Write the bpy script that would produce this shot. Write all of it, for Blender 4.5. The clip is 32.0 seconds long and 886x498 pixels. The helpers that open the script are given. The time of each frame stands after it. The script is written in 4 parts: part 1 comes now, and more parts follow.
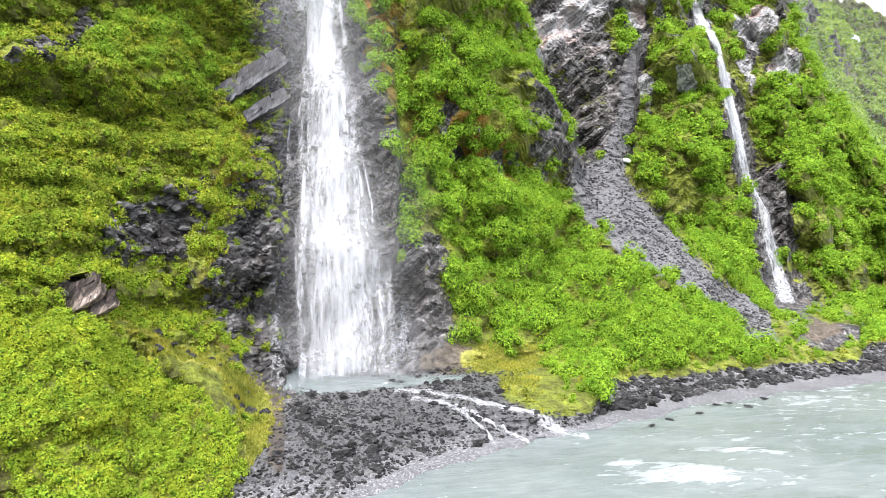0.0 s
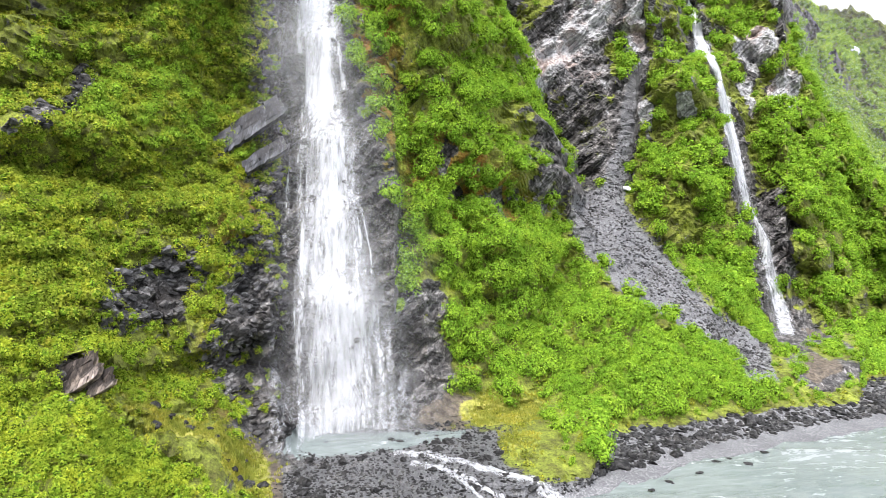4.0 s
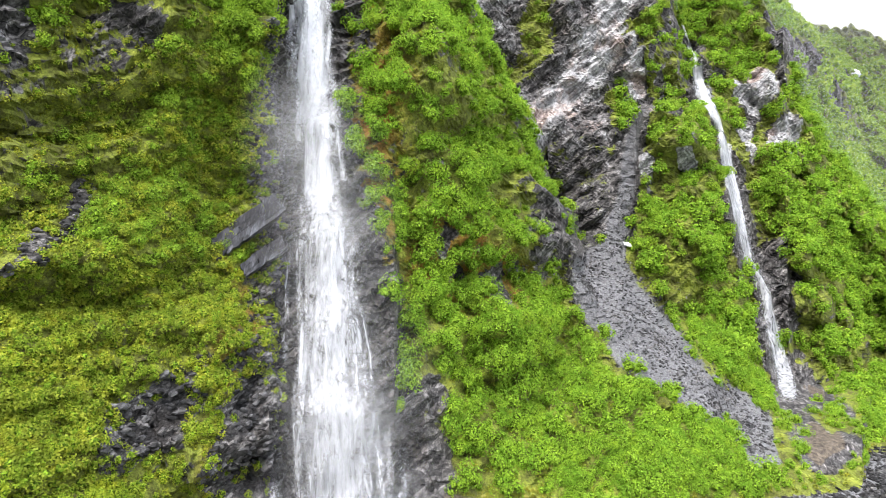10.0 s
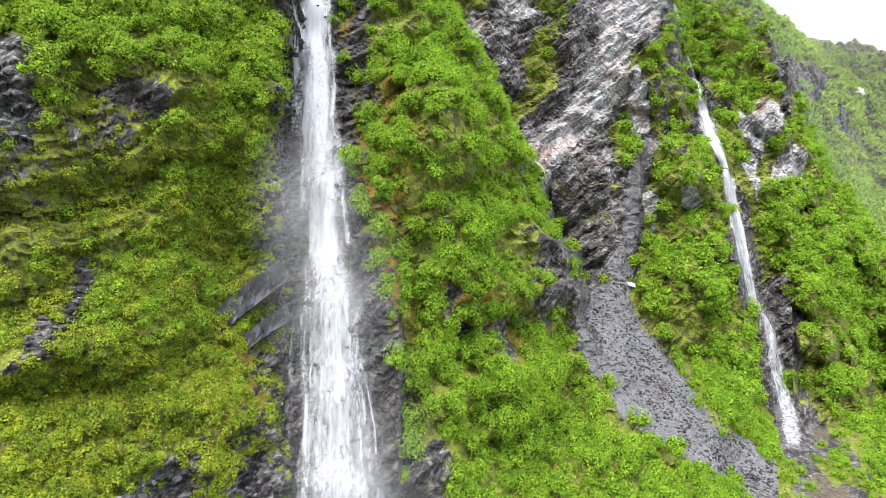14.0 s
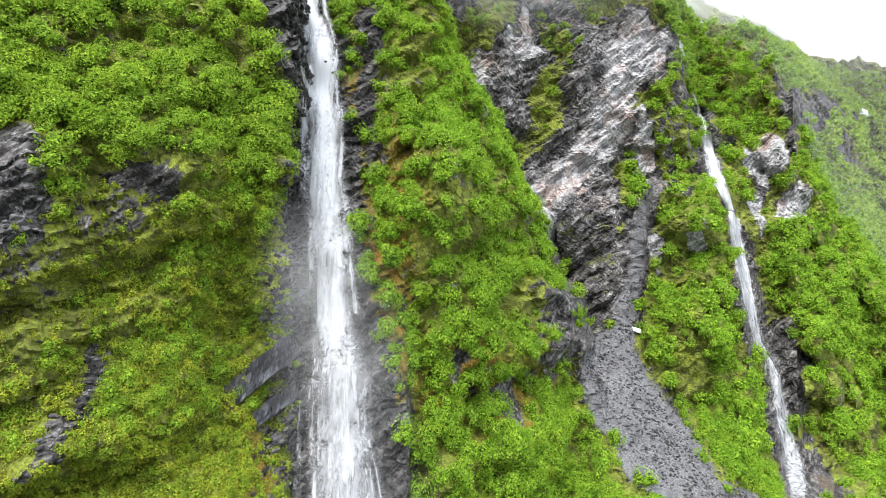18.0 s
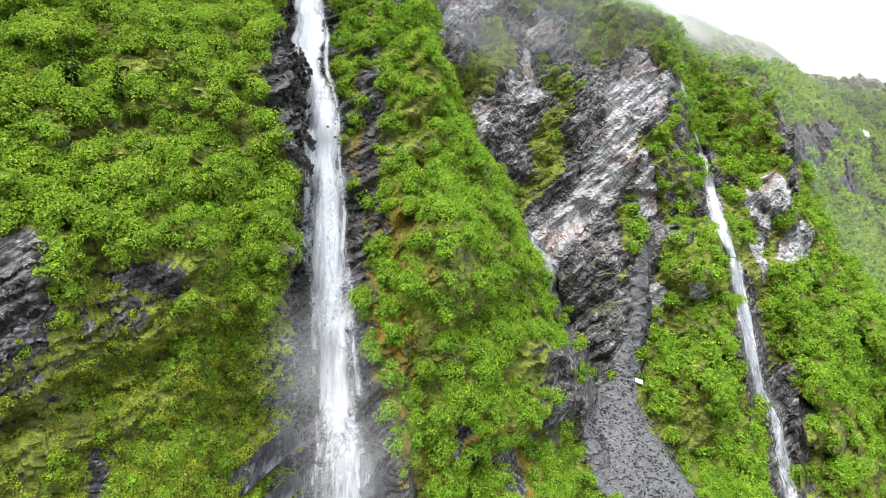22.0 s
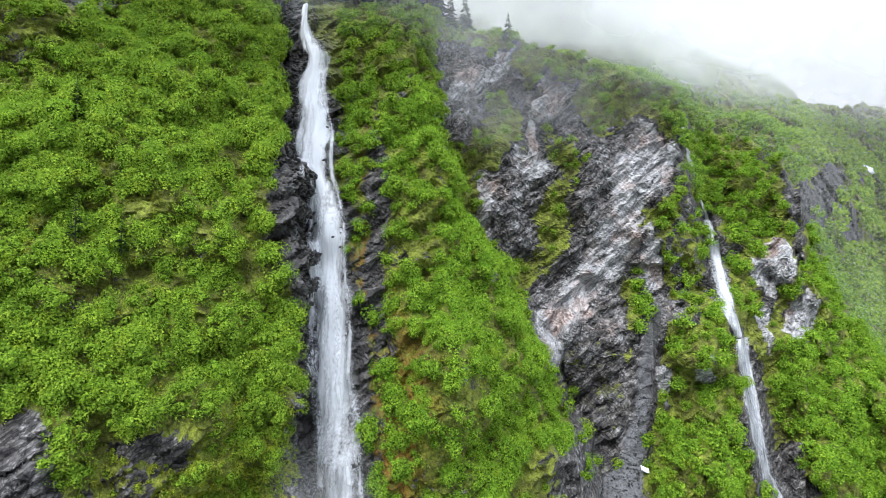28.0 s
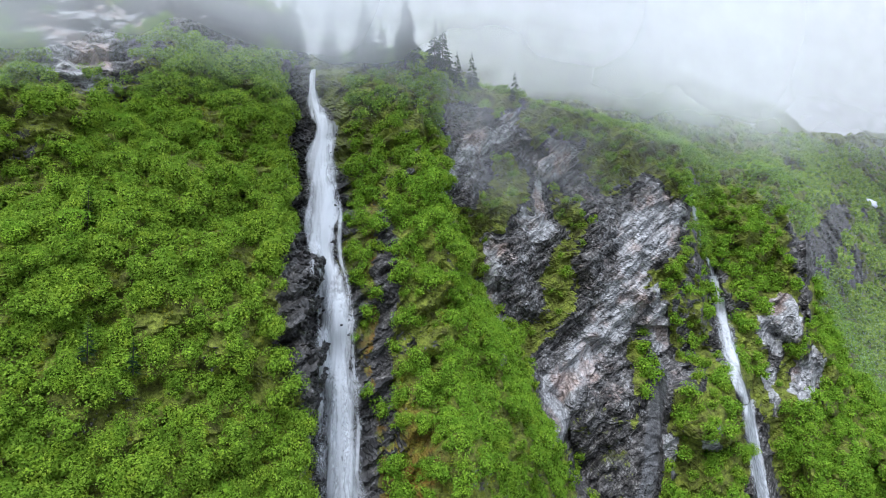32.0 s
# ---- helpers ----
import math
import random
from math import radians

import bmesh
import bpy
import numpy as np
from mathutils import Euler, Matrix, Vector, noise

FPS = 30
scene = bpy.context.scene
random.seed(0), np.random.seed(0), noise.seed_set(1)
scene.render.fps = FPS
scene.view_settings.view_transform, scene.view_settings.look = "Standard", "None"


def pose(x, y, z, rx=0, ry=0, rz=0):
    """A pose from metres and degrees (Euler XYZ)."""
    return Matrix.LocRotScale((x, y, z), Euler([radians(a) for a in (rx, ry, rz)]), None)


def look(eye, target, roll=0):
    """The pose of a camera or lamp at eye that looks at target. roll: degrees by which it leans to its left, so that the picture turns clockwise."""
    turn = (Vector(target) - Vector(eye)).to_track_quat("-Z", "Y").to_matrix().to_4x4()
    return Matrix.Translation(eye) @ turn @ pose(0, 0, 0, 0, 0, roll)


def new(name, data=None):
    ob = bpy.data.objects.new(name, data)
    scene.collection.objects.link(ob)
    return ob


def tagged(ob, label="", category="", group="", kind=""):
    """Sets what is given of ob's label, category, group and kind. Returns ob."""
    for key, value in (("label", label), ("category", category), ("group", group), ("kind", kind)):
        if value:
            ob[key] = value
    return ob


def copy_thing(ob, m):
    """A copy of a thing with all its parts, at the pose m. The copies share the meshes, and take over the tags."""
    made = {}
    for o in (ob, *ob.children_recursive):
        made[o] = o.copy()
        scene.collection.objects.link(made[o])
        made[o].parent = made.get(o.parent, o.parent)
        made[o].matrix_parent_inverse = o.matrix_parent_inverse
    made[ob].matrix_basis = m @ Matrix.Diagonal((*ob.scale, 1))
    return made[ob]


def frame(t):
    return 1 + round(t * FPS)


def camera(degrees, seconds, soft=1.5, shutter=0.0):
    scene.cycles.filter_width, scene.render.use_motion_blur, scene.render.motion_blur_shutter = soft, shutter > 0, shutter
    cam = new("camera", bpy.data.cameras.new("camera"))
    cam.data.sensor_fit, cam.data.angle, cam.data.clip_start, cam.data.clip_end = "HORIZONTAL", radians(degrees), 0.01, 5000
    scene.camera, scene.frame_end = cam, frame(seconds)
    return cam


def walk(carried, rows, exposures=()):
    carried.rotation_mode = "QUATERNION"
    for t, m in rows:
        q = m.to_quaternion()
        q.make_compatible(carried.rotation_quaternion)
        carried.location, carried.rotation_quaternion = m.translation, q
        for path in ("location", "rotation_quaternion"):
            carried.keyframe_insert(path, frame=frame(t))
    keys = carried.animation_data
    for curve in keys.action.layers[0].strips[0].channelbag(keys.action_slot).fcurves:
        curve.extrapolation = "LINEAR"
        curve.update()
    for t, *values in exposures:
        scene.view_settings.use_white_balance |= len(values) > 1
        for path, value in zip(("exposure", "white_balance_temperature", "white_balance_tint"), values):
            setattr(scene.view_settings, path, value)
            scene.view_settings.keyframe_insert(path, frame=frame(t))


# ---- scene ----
cam = camera(74.0, 32.0, soft=0.5)
METRES, EYE, TILT, LEAN, TURN = 110.0, 20.8, 1.5, 0.0, 0.0
ROWS = [
    (0.0, 0.0, 0.0, 0.0, 0.0, 0.0, -0.0),
    (0.5, 0.0004, 0.0002, 0.0078, -0.01, 0.01, -0.0),
    (1.0, 0.0007, 0.0004, 0.0157, -0.01, 0.02, 0.01),
    (1.5, 0.0009, 0.0007, 0.024, -0.01, -0.0, 0.0),
    (2.0, 0.0011, 0.0011, 0.0331, -0.0, -0.01, -0.0),
    (2.5, 0.0012, 0.0014, 0.043, 0.0, -0.01, 0.0),
    (3.0, 0.0011, 0.0016, 0.0533, 0.01, -0.02, 0.02),
    (3.5, 0.0011, 0.002, 0.0644, 0.0, -0.03, 0.03),
    (5.5, 0.0023, 0.004, 0.1128, 0.01, -0.09, 0.09),
    (6.0, 0.0026, 0.0046, 0.1256, 0.01, -0.11, 0.12),
    (6.5, 0.003, 0.0049, 0.1374, 0.01, -0.09, 0.13),
    (7.0, 0.0033, 0.0054, 0.1501, 0.01, -0.08, 0.15),
    (7.5, 0.0029, 0.0059, 0.1633, 0.0, -0.09, 0.15),
    (8.0, 0.0026, 0.0064, 0.1759, 0.01, -0.09, 0.17),
    (8.5, 0.0023, 0.0069, 0.1887, 0.02, -0.07, 0.18),
    (9.0, 0.0023, 0.0071, 0.2017, 0.03, -0.07, 0.19),
    (9.5, 0.0021, 0.0075, 0.2149, 0.02, -0.08, 0.18),
    (10.0, 0.0023, 0.0079, 0.2276, 0.04, -0.05, 0.21),
    (10.5, 0.0026, 0.0084, 0.2405, 0.05, -0.04, 0.21),
    (11.0, 0.0023, 0.0089, 0.2536, 0.06, -0.05, 0.2),
    (11.5, 0.0021, 0.0094, 0.2668, 0.08, -0.05, 0.19),
    (12.0, 0.0015, 0.0101, 0.2801, 0.09, -0.07, 0.16),
    (12.5, 0.0009, 0.0105, 0.2932, 0.1, -0.06, 0.13),
    (13.0, -0.0003, 0.011, 0.3063, 0.12, -0.07, 0.07),
    (13.5, -0.0018, 0.0112, 0.3193, 0.15, -0.07, 0.04),
    (14.0, -0.0034, 0.0116, 0.3325, 0.17, -0.05, -0.03),
    (14.5, -0.0054, 0.0121, 0.3458, 0.18, -0.04, -0.08),
    (16.5, -0.0119, 0.0118, 0.4015, 0.24, -0.05, -0.25),
    (17.0, -0.0132, 0.0117, 0.416, 0.26, -0.01, -0.27),
    (17.5, -0.0146, 0.0116, 0.4317, 0.25, 0.01, -0.28),
    (18.0, -0.0154, 0.0112, 0.448, 0.26, 0.04, -0.28),
    (18.5, -0.016, 0.0109, 0.4648, 0.28, 0.05, -0.29),
    (19.0, -0.0168, 0.0109, 0.4815, 0.28, 0.09, -0.3),
    (19.5, -0.0173, 0.0106, 0.4981, 0.29, 0.12, -0.29),
    (20.0, -0.018, 0.0108, 0.5156, 0.28, 0.1, -0.29),
    (20.5, -0.0183, 0.0105, 0.5327, 0.3, 0.1, -0.28),
    (21.0, -0.0189, 0.0106, 0.5498, 0.3, 0.08, -0.28),
    (21.5, -0.0193, 0.0107, 0.567, 0.31, 0.07, -0.26),
    (22.0, -0.02, 0.0112, 0.5843, 0.31, 0.02, -0.25),
    (22.5, -0.0207, 0.0117, 0.6018, 0.32, -0.01, -0.24),
    (23.0, -0.0214, 0.0125, 0.6195, 0.32, -0.04, -0.22),
    (23.5, -0.0221, 0.0133, 0.6374, 0.32, -0.07, -0.21),
    (24.0, -0.0229, 0.0143, 0.6556, 0.32, -0.1, -0.21),
    (24.5, -0.0236, 0.0152, 0.6743, 0.33, -0.13, -0.2),
    (25.0, -0.0243, 0.0161, 0.6931, 0.34, -0.16, -0.2),
    (25.5, -0.0254, 0.0173, 0.7126, 0.34, -0.18, -0.21),
    (27.5, -0.0317, 0.0218, 0.7966, 0.33, -0.21, -0.27),
    (28.0, -0.0333, 0.0224, 0.8195, 0.34, -0.18, -0.29),
    (28.5, -0.035, 0.0229, 0.8426, 0.34, -0.16, -0.32),
    (29.0, -0.0367, 0.0233, 0.8659, 0.36, -0.14, -0.34),
    (29.5, -0.0388, 0.0236, 0.8892, 0.35, -0.1, -0.36),
    (30.0, -0.0409, 0.0237, 0.9125, 0.35, -0.07, -0.38),
    (30.5, -0.0435, 0.0238, 0.936, 0.35, -0.03, -0.42),
    (31.0, -0.0462, 0.0238, 0.9597, 0.35, 0.02, -0.45),
    (31.5, -0.0489, 0.0235, 0.9819, 0.37, 0.06, -0.48),
    (32.0, -0.0518, 0.0231, 0.9969, 0.39, 0.11, -0.53),
]
walk(cam, [(t, pose(0, 0, EYE, TILT, LEAN, TURN) @ pose(METRES * x, METRES * y, METRES * z, 90 + pitch, roll, yaw)) for t, x, y, z, yaw, pitch, roll in ROWS], exposures=[(0.0, 1.79, 6450, 17), (6.0, 1.70, 6450, 16), (13.0, 1.59, 6450, 16), (19.0, 1.51, 6400, 13), (23.0, 1.43, 6350, 13), (25.0, 1.36, 6250, 13), (28.0, 1.13, 6050, 13), (32.0, 0.75, 5750, 13)])

# ---- sky and light: a bright overcast day ----
world = bpy.data.worlds.new("overcast_sky")
scene.world = world
world.use_nodes = True
wn, wl = world.node_tree.nodes, world.node_tree.links
sky = wn.new("ShaderNodeTexSky")
sky.sky_type, sky.sun_disc, sky.sun_elevation, sky.sun_rotation = "NISHITA", False, radians(58), radians(203)
haze = wn.new("ShaderNodeMixRGB")
haze.inputs[0].default_value = 0.93
haze.inputs[2].default_value = (9.0, 9.6, 10.2, 1)
wl.new(sky.outputs[0], haze.inputs[1])
where, split, lift, overcast = wn.new("ShaderNodeTexCoord"), wn.new("ShaderNodeSeparateXYZ"), wn.new("ShaderNodeMapRange"), wn.new("ShaderNodeMixRGB")
wl.new(where.outputs["Generated"], split.inputs[0])
wl.new(split.outputs["Z"], lift.inputs["Value"])
lift.inputs["To Min"].default_value, lift.inputs["To Max"].default_value = 0.40, 1.45
overcast.blend_type, overcast.inputs[0].default_value = "MULTIPLY", 1.0
wl.new(haze.outputs[0], overcast.inputs[1])
wl.new(lift.outputs[0], overcast.inputs[2])
wl.new(overcast.outputs[0], wn["Background"].inputs[0])
wn["Background"].inputs[1].default_value = 0.115
sun = new("sun", bpy.data.lights.new("sun", "SUN"))
sun.data.energy, sun.data.angle, sun.data.color = 1.65, radians(32), (1.0, 0.97, 0.92)
sun.matrix_world = look((-50, -66, 188), (0, 60, 0))


# ---- materials ----
class Mat:
    """A small builder for node materials."""

    def __init__(self, name, rough=0.8):
        self.m = bpy.data.materials.new(name)
        self.m.use_nodes = True
        self.t = self.m.node_tree
        self.b = self.t.nodes["Principled BSDF"]
        self.b.inputs["Roughness"].default_value = rough
        self.b.inputs["Specular IOR Level"].default_value = 0.2

    def node(self, kind, **values):
        n = self.t.nodes.new(kind)
        for k, v in values.items():
            n.inputs[k].default_value = v
        return n

    def link(self, a, b):
        self.t.links.new(a, b)

    def coords(self, scale=(1, 1, 1), turn=(0, 0, 0)):
        c = self.node("ShaderNodeTexCoord")
        m = self.node("ShaderNodeMapping", Scale=scale, Rotation=turn)
        m.vector_type = "TEXTURE" if any(turn) else "POINT"
        self.link(c.outputs["Object"], m.inputs[0])
        return m.outputs[0]

    def noise(self, scale, detail=6, rough=0.6, at=None):
        n = self.node("ShaderNodeTexNoise", Scale=scale, Detail=detail, Roughness=rough)
        self.link(at or self.coords(), n.inputs["Vector"])
        return n.outputs[0]

    def noise_vector(self, scale):
        n = self.node("ShaderNodeTexNoise", Scale=scale, Detail=4)
        self.link(self.coords(), n.inputs["Vector"])
        return n.outputs["Color"]

    def ramp(self, value, *stops):
        n = self.node("ShaderNodeValToRGB")
        e = n.color_ramp.elements
        while len(e) < len(stops):
            e.new(0.5)
        for k, (p, c) in enumerate(stops):
            e[k].position = p
            e[k].color = (*c, 1) if isinstance(c, tuple) else (c, c, c, 1)
        self.link(value, n.inputs[0])
        return n.outputs[0]

    def mix(self, f, a, b, how="MIX"):
        n = self.node("ShaderNodeMixRGB")
        n.blend_type = how
        for k, v in enumerate((f, a, b)):
            if isinstance(v, (int, float)):
                n.inputs[k].default_value = v if k == 0 else (v, v, v, 1)
            elif isinstance(v, tuple):
                n.inputs[k].default_value = (*v, 1)
            else:
                self.link(v, n.inputs[k])
        return n.outputs[0]

    def math(self, how, a, b=0.0):
        n = self.node("ShaderNodeMath")
        n.operation = how
        n.use_clamp = how in ("MULTIPLY", "ADD", "SUBTRACT")
        for k, v in enumerate((a, b)):
            if isinstance(v, (int, float)):
                n.inputs[k].default_value = v
            else:
                self.link(v, n.inputs[k])
        return n.outputs[0]

    def field(self, name):
        n = self.node("ShaderNodeAttribute")
        n.attribute_name = name
        return n.outputs["Fac"]

    def bump(self, height, strength=0.5, distance=0.3):
        n = self.node("ShaderNodeBump", Strength=strength, Distance=distance)
        self.link(height, n.inputs["Height"])
        self.link(n.outputs[0], self.b.inputs["Normal"])

    def colour(self, c):
        self.link(c, self.b.inputs["Base Color"])
        return self


def rock_colour(m, dark, mid, light):
    """Bedded rock: streaks along the beds, split by cracks into facets of their own tone."""
    along = m.coords((3.2, 1.6, 1.0), (0.0, radians(-42), 0.0))
    streak = m.noise(0.8, 11, 0.78, along)
    c = m.ramp(streak, (0.38, dark), (0.5, mid), (0.62, light))
    bent = m.mix(0.14, along, m.noise_vector(1.1), "ADD")
    facet, small = m.node("ShaderNodeTexVoronoi", Scale=0.7), m.node("ShaderNodeTexVoronoi", Scale=2.4)
    crack, split = m.node("ShaderNodeTexVoronoi", Scale=0.7), m.node("ShaderNodeTexVoronoi", Scale=2.4)
    crack.feature = split.feature = "DISTANCE_TO_EDGE"
    for n in (facet, small, crack, split):
        m.link(bent, n.inputs["Vector"])
    c = m.mix(0.8, c, m.ramp(facet.outputs["Color"], (0.15, 0.25), (0.85, 1.45)), "MULTIPLY")
    c = m.mix(0.75, c, m.ramp(small.outputs["Color"], (0.15, 0.20), (0.85, 1.5)), "MULTIPLY")
    c = m.mix(0.85, c, m.ramp(crack.outputs["Distance"], (0.0, 0.22), (0.06, 1.0)), "MULTIPLY")
    c = m.mix(0.7, c, m.ramp(split.outputs["Distance"], (0.0, 0.30), (0.09, 1.0)), "MULTIPLY")
    c = m.mix(0.6, c, m.ramp(m.noise(0.16, 6, 0.6), (0.35, (0.62, 0.55, 0.48)), (0.65, (1.0, 1.0, 1.0))), "MULTIPLY")
    steps = m.mix(0.5, m.ramp(crack.outputs["Distance"], (0.0, 0.0), (0.12, 1.0)), m.ramp(split.outputs["Distance"], (0.0, 0.0), (0.15, 1.0)))
    relief = m.mix(0.5, m.mix(0.5, steps, m.mix(0.5, facet.outputs["Color"], small.outputs["Color"])), streak)
    return c, relief, m.noise(2.2, 8, 0.8)


def make_land_material():
    m = Mat("mountain_side", 0.75)
    slate, streak, fine = rock_colour(m, (0.042, 0.040, 0.039), (0.105, 0.101, 0.098), (0.27, 0.262, 0.255))
    pale_streak = m.noise(0.75, 11, 0.75, m.coords((5.5, 2.0, 1.0), (0.0, radians(-47), 0.0)))
    pale = m.ramp(pale_streak, (0.34, (0.12, 0.118, 0.118)), (0.44, (0.27, 0.266, 0.262)), (0.52, (0.40, 0.395, 0.388)), (0.66, (0.58, 0.57, 0.56)))
    rust = m.ramp(m.noise(0.07, 4), (0.50, 0.0), (0.62, 1.0))
    pale = m.mix(m.math("MULTIPLY", rust, 0.45), pale, (0.40, 0.24, 0.17))
    pale = m.mix(0.6, pale, m.ramp(fine, (0.35, 0.3), (0.6, 1.0)), "MULTIPLY")
    crack = m.node("ShaderNodeTexVoronoi", Scale=1.1)
    m.link(m.mix(0.3, m.coords((3.4, 1.5, 0.8), (0.0, radians(-47), 0.0)), m.noise_vector(0.9), "ADD"), crack.inputs["Vector"])
    pale = m.mix(0.75, pale, m.ramp(crack.outputs["Color"], (0.1, 0.40), (0.8, 1.25)), "MULTIPLY")
    joint = m.node("ShaderNodeTexVoronoi", Scale=0.45)
    joint.feature = "DISTANCE_TO_EDGE"
    m.link(m.mix(0.4, m.coords((3.0, 1.5, 0.9), (0.0, radians(-40), 0.0)), m.noise_vector(0.7), "ADD"), joint.inputs["Vector"])
    pale = m.mix(0.8, pale, m.ramp(joint.outputs["Distance"], (0.0, 0.30), (0.05, 1.0)), "MULTIPLY")

    def mask(name, gain=1.0, ragged=1.3):
        ragged_edge = m.math("MULTIPLY", m.math("SUBTRACT", m.mix(0.45, m.noise(0.35, 9, 0.75), m.noise(1.9, 7, 0.75)), 0.5), ragged)
        low = m.node("ShaderNodeMath")
        low.operation = "ADD"
        m.link(m.field(name), low.inputs[0])
        m.link(ragged_edge, low.inputs[1])
        return m.ramp(low.outputs[0], (0.44, 0.0), (0.54, gain))

    c = m.mix(mask("pale"), slate, pale)
    stones = m.node("ShaderNodeTexVoronoi", Scale=6.0)
    m.link(m.coords(), stones.inputs["Vector"])
    pebble = m.ramp(stones.outputs["Color"], (0.0, (0.065, 0.065, 0.067)), (0.6, (0.140, 0.140, 0.143)), (1.0, (0.30, 0.297, 0.29)))
    loose = mask("scree", 1.0, 0.8)
    c = m.mix(loose, c, m.mix(0.5, pebble, m.ramp(m.noise(0.12, 5), (0.35, 0.5), (0.65, 1.0)), "MULTIPLY"))
    soil = m.ramp(m.noise(1.1, 8, 0.75), (0.38, (0.035, 0.027, 0.020)), (0.5, (0.085, 0.068, 0.05)), (0.65, (0.17, 0.14, 0.10)))
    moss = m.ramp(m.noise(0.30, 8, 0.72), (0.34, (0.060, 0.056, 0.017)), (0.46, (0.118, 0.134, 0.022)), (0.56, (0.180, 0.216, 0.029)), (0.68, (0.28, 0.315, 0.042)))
    rusty = m.ramp(m.noise(0.33, 6, 0.7), (0.42, 0.0), (0.54, 0.9))
    moss = m.mix(m.math("MULTIPLY", rusty, m.field("rust")), moss, (0.27, 0.135, 0.022))
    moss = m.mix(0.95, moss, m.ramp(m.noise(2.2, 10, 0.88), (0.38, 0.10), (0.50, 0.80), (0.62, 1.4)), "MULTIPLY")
    green = mask("moss", 1.0, 1.9)
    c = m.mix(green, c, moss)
    c = m.mix(mask("soil", 0.9, 1.5), c, soil)
    turf = m.ramp(m.noise(0.45, 8, 0.75), (0.32, (0.085, 0.075, 0.030)), (0.45, (0.20, 0.205, 0.040)), (0.56, (0.33, 0.32, 0.065)), (0.70, (0.42, 0.37, 0.11)))
    turf = m.mix(0.6, turf, m.ramp(m.noise(5.0, 6, 0.85), (0.35, 0.30), (0.6, 1.15)), "MULTIPLY")
    c = m.mix(mask("turf", 1.0, 1.5), c, turf)
    wet = m.field("wet")
    c = m.mix(m.math("MULTIPLY", wet, 0.75), c, 0.40, "MULTIPLY")
    m.colour(c)
    m.link(m.mix(wet, 0.85, 0.42), m.b.inputs["Roughness"])
    m.link(m.mix(wet, 0.2, 0.4), m.b.inputs["Specular IOR Level"])
    tuft = m.noise(2.6, 9, 0.85)
    m.bump(m.mix(green, m.mix(loose, m.mix(0.35, streak, fine), stones.outputs["Color"]), tuft), 0.7, 0.35)
    return m.m


def make_leaf_material(name, dark, mid, light, translucency=0.35):
    m = Mat(name, 0.7)
    m.b.inputs["Specular IOR Level"].default_value = 0.08
    g = m.node("ShaderNodeNewGeometry")
    one = m.ramp(g.outputs["Random Per Island"], (0.0, dark), (0.5, mid), (1.0, light))
    c = m.mix(0.8, one, m.ramp(m.noise(0.30, 5, 0.65), (0.36, (0.58, 0.68, 0.6)), (0.5, (0.95, 0.96, 0.9)), (0.64, (1.36, 1.18, 0.95))), "MULTIPLY")
    m.colour(c)
    t = m.node("ShaderNodeBsdfTranslucent")
    m.link(c, t.inputs[0])
    s = m.node("ShaderNodeMixShader", Fac=translucency)
    m.link(m.b.outputs[0], s.inputs[1])
    m.link(t.outputs[0], s.inputs[2])
    m.link(s.outputs[0], m.t.nodes["Material Output"].inputs[0])
    return m.m


def make_plain_rock(name, dark, mid, light, rough=0.7):
    m = Mat(name, rough)
    c, streak, fine = rock_colour(m, dark, mid, light)
    g = m.node("ShaderNodeNewGeometry")
    c = m.mix(0.7, c, m.ramp(g.outputs["Random Per Island"], (0.0, 0.45), (1.0, 1.0)), "MULTIPLY")
    m.colour(c)
    m.bump(m.mix(0.5, streak, fine), 0.7, 0.15)
    return m.m


def make_fall_material(name, solid, stretch=0.05, fine=1.3):
    """Falling white water: strands of foam with gaps that let the rock through."""
    m = Mat(name, 0.5)
    m.b.inputs["Base Color"].default_value = (0.74, 0.755, 0.77, 1)
    a = m.noise(fine, 6, 0.55, m.coords((1, 1, stretch)))
    b = m.noise(fine * 0.28, 4, 0.6, m.coords((1, 1, stretch * 2.2)))
    v = m.math("ADD", m.math("MULTIPLY", a, 0.6), m.math("MULTIPLY", b, 0.4))
    v = m.math("ADD", v, m.math("SUBTRACT", m.field("body"), 0.5))
    alpha = m.ramp(v, (0.36 - solid, 0.0), (0.82 - solid, 1.0))
    alpha = m.math("MULTIPLY", alpha, m.field("soft"))
    m.link(alpha, m.b.inputs["Alpha"])
    t = m.node("ShaderNodeBsdfTranslucent", Color=(0.74, 0.755, 0.77, 1))
    s = m.node("ShaderNodeMixShader")
    n = m.node("ShaderNodeMixShader", Fac=0.4)
    clear = m.node("ShaderNodeBsdfTransparent")
    m.b.inputs["Alpha"].default_value = 1.0
    for l in list(m.b.inputs["Alpha"].links):
        m.t.links.remove(l)
    m.link(m.b.outputs[0], n.inputs[1])
    m.link(t.outputs[0], n.inputs[2])
    m.link(alpha, s.inputs[0])
    m.link(clear.outputs[0], s.inputs[1])
    m.link(n.outputs[0], s.inputs[2])
    m.link(s.outputs[0], m.t.nodes["Material Output"].inputs[0])
    m.bump(a, 0.25, 0.3)
    return m.m


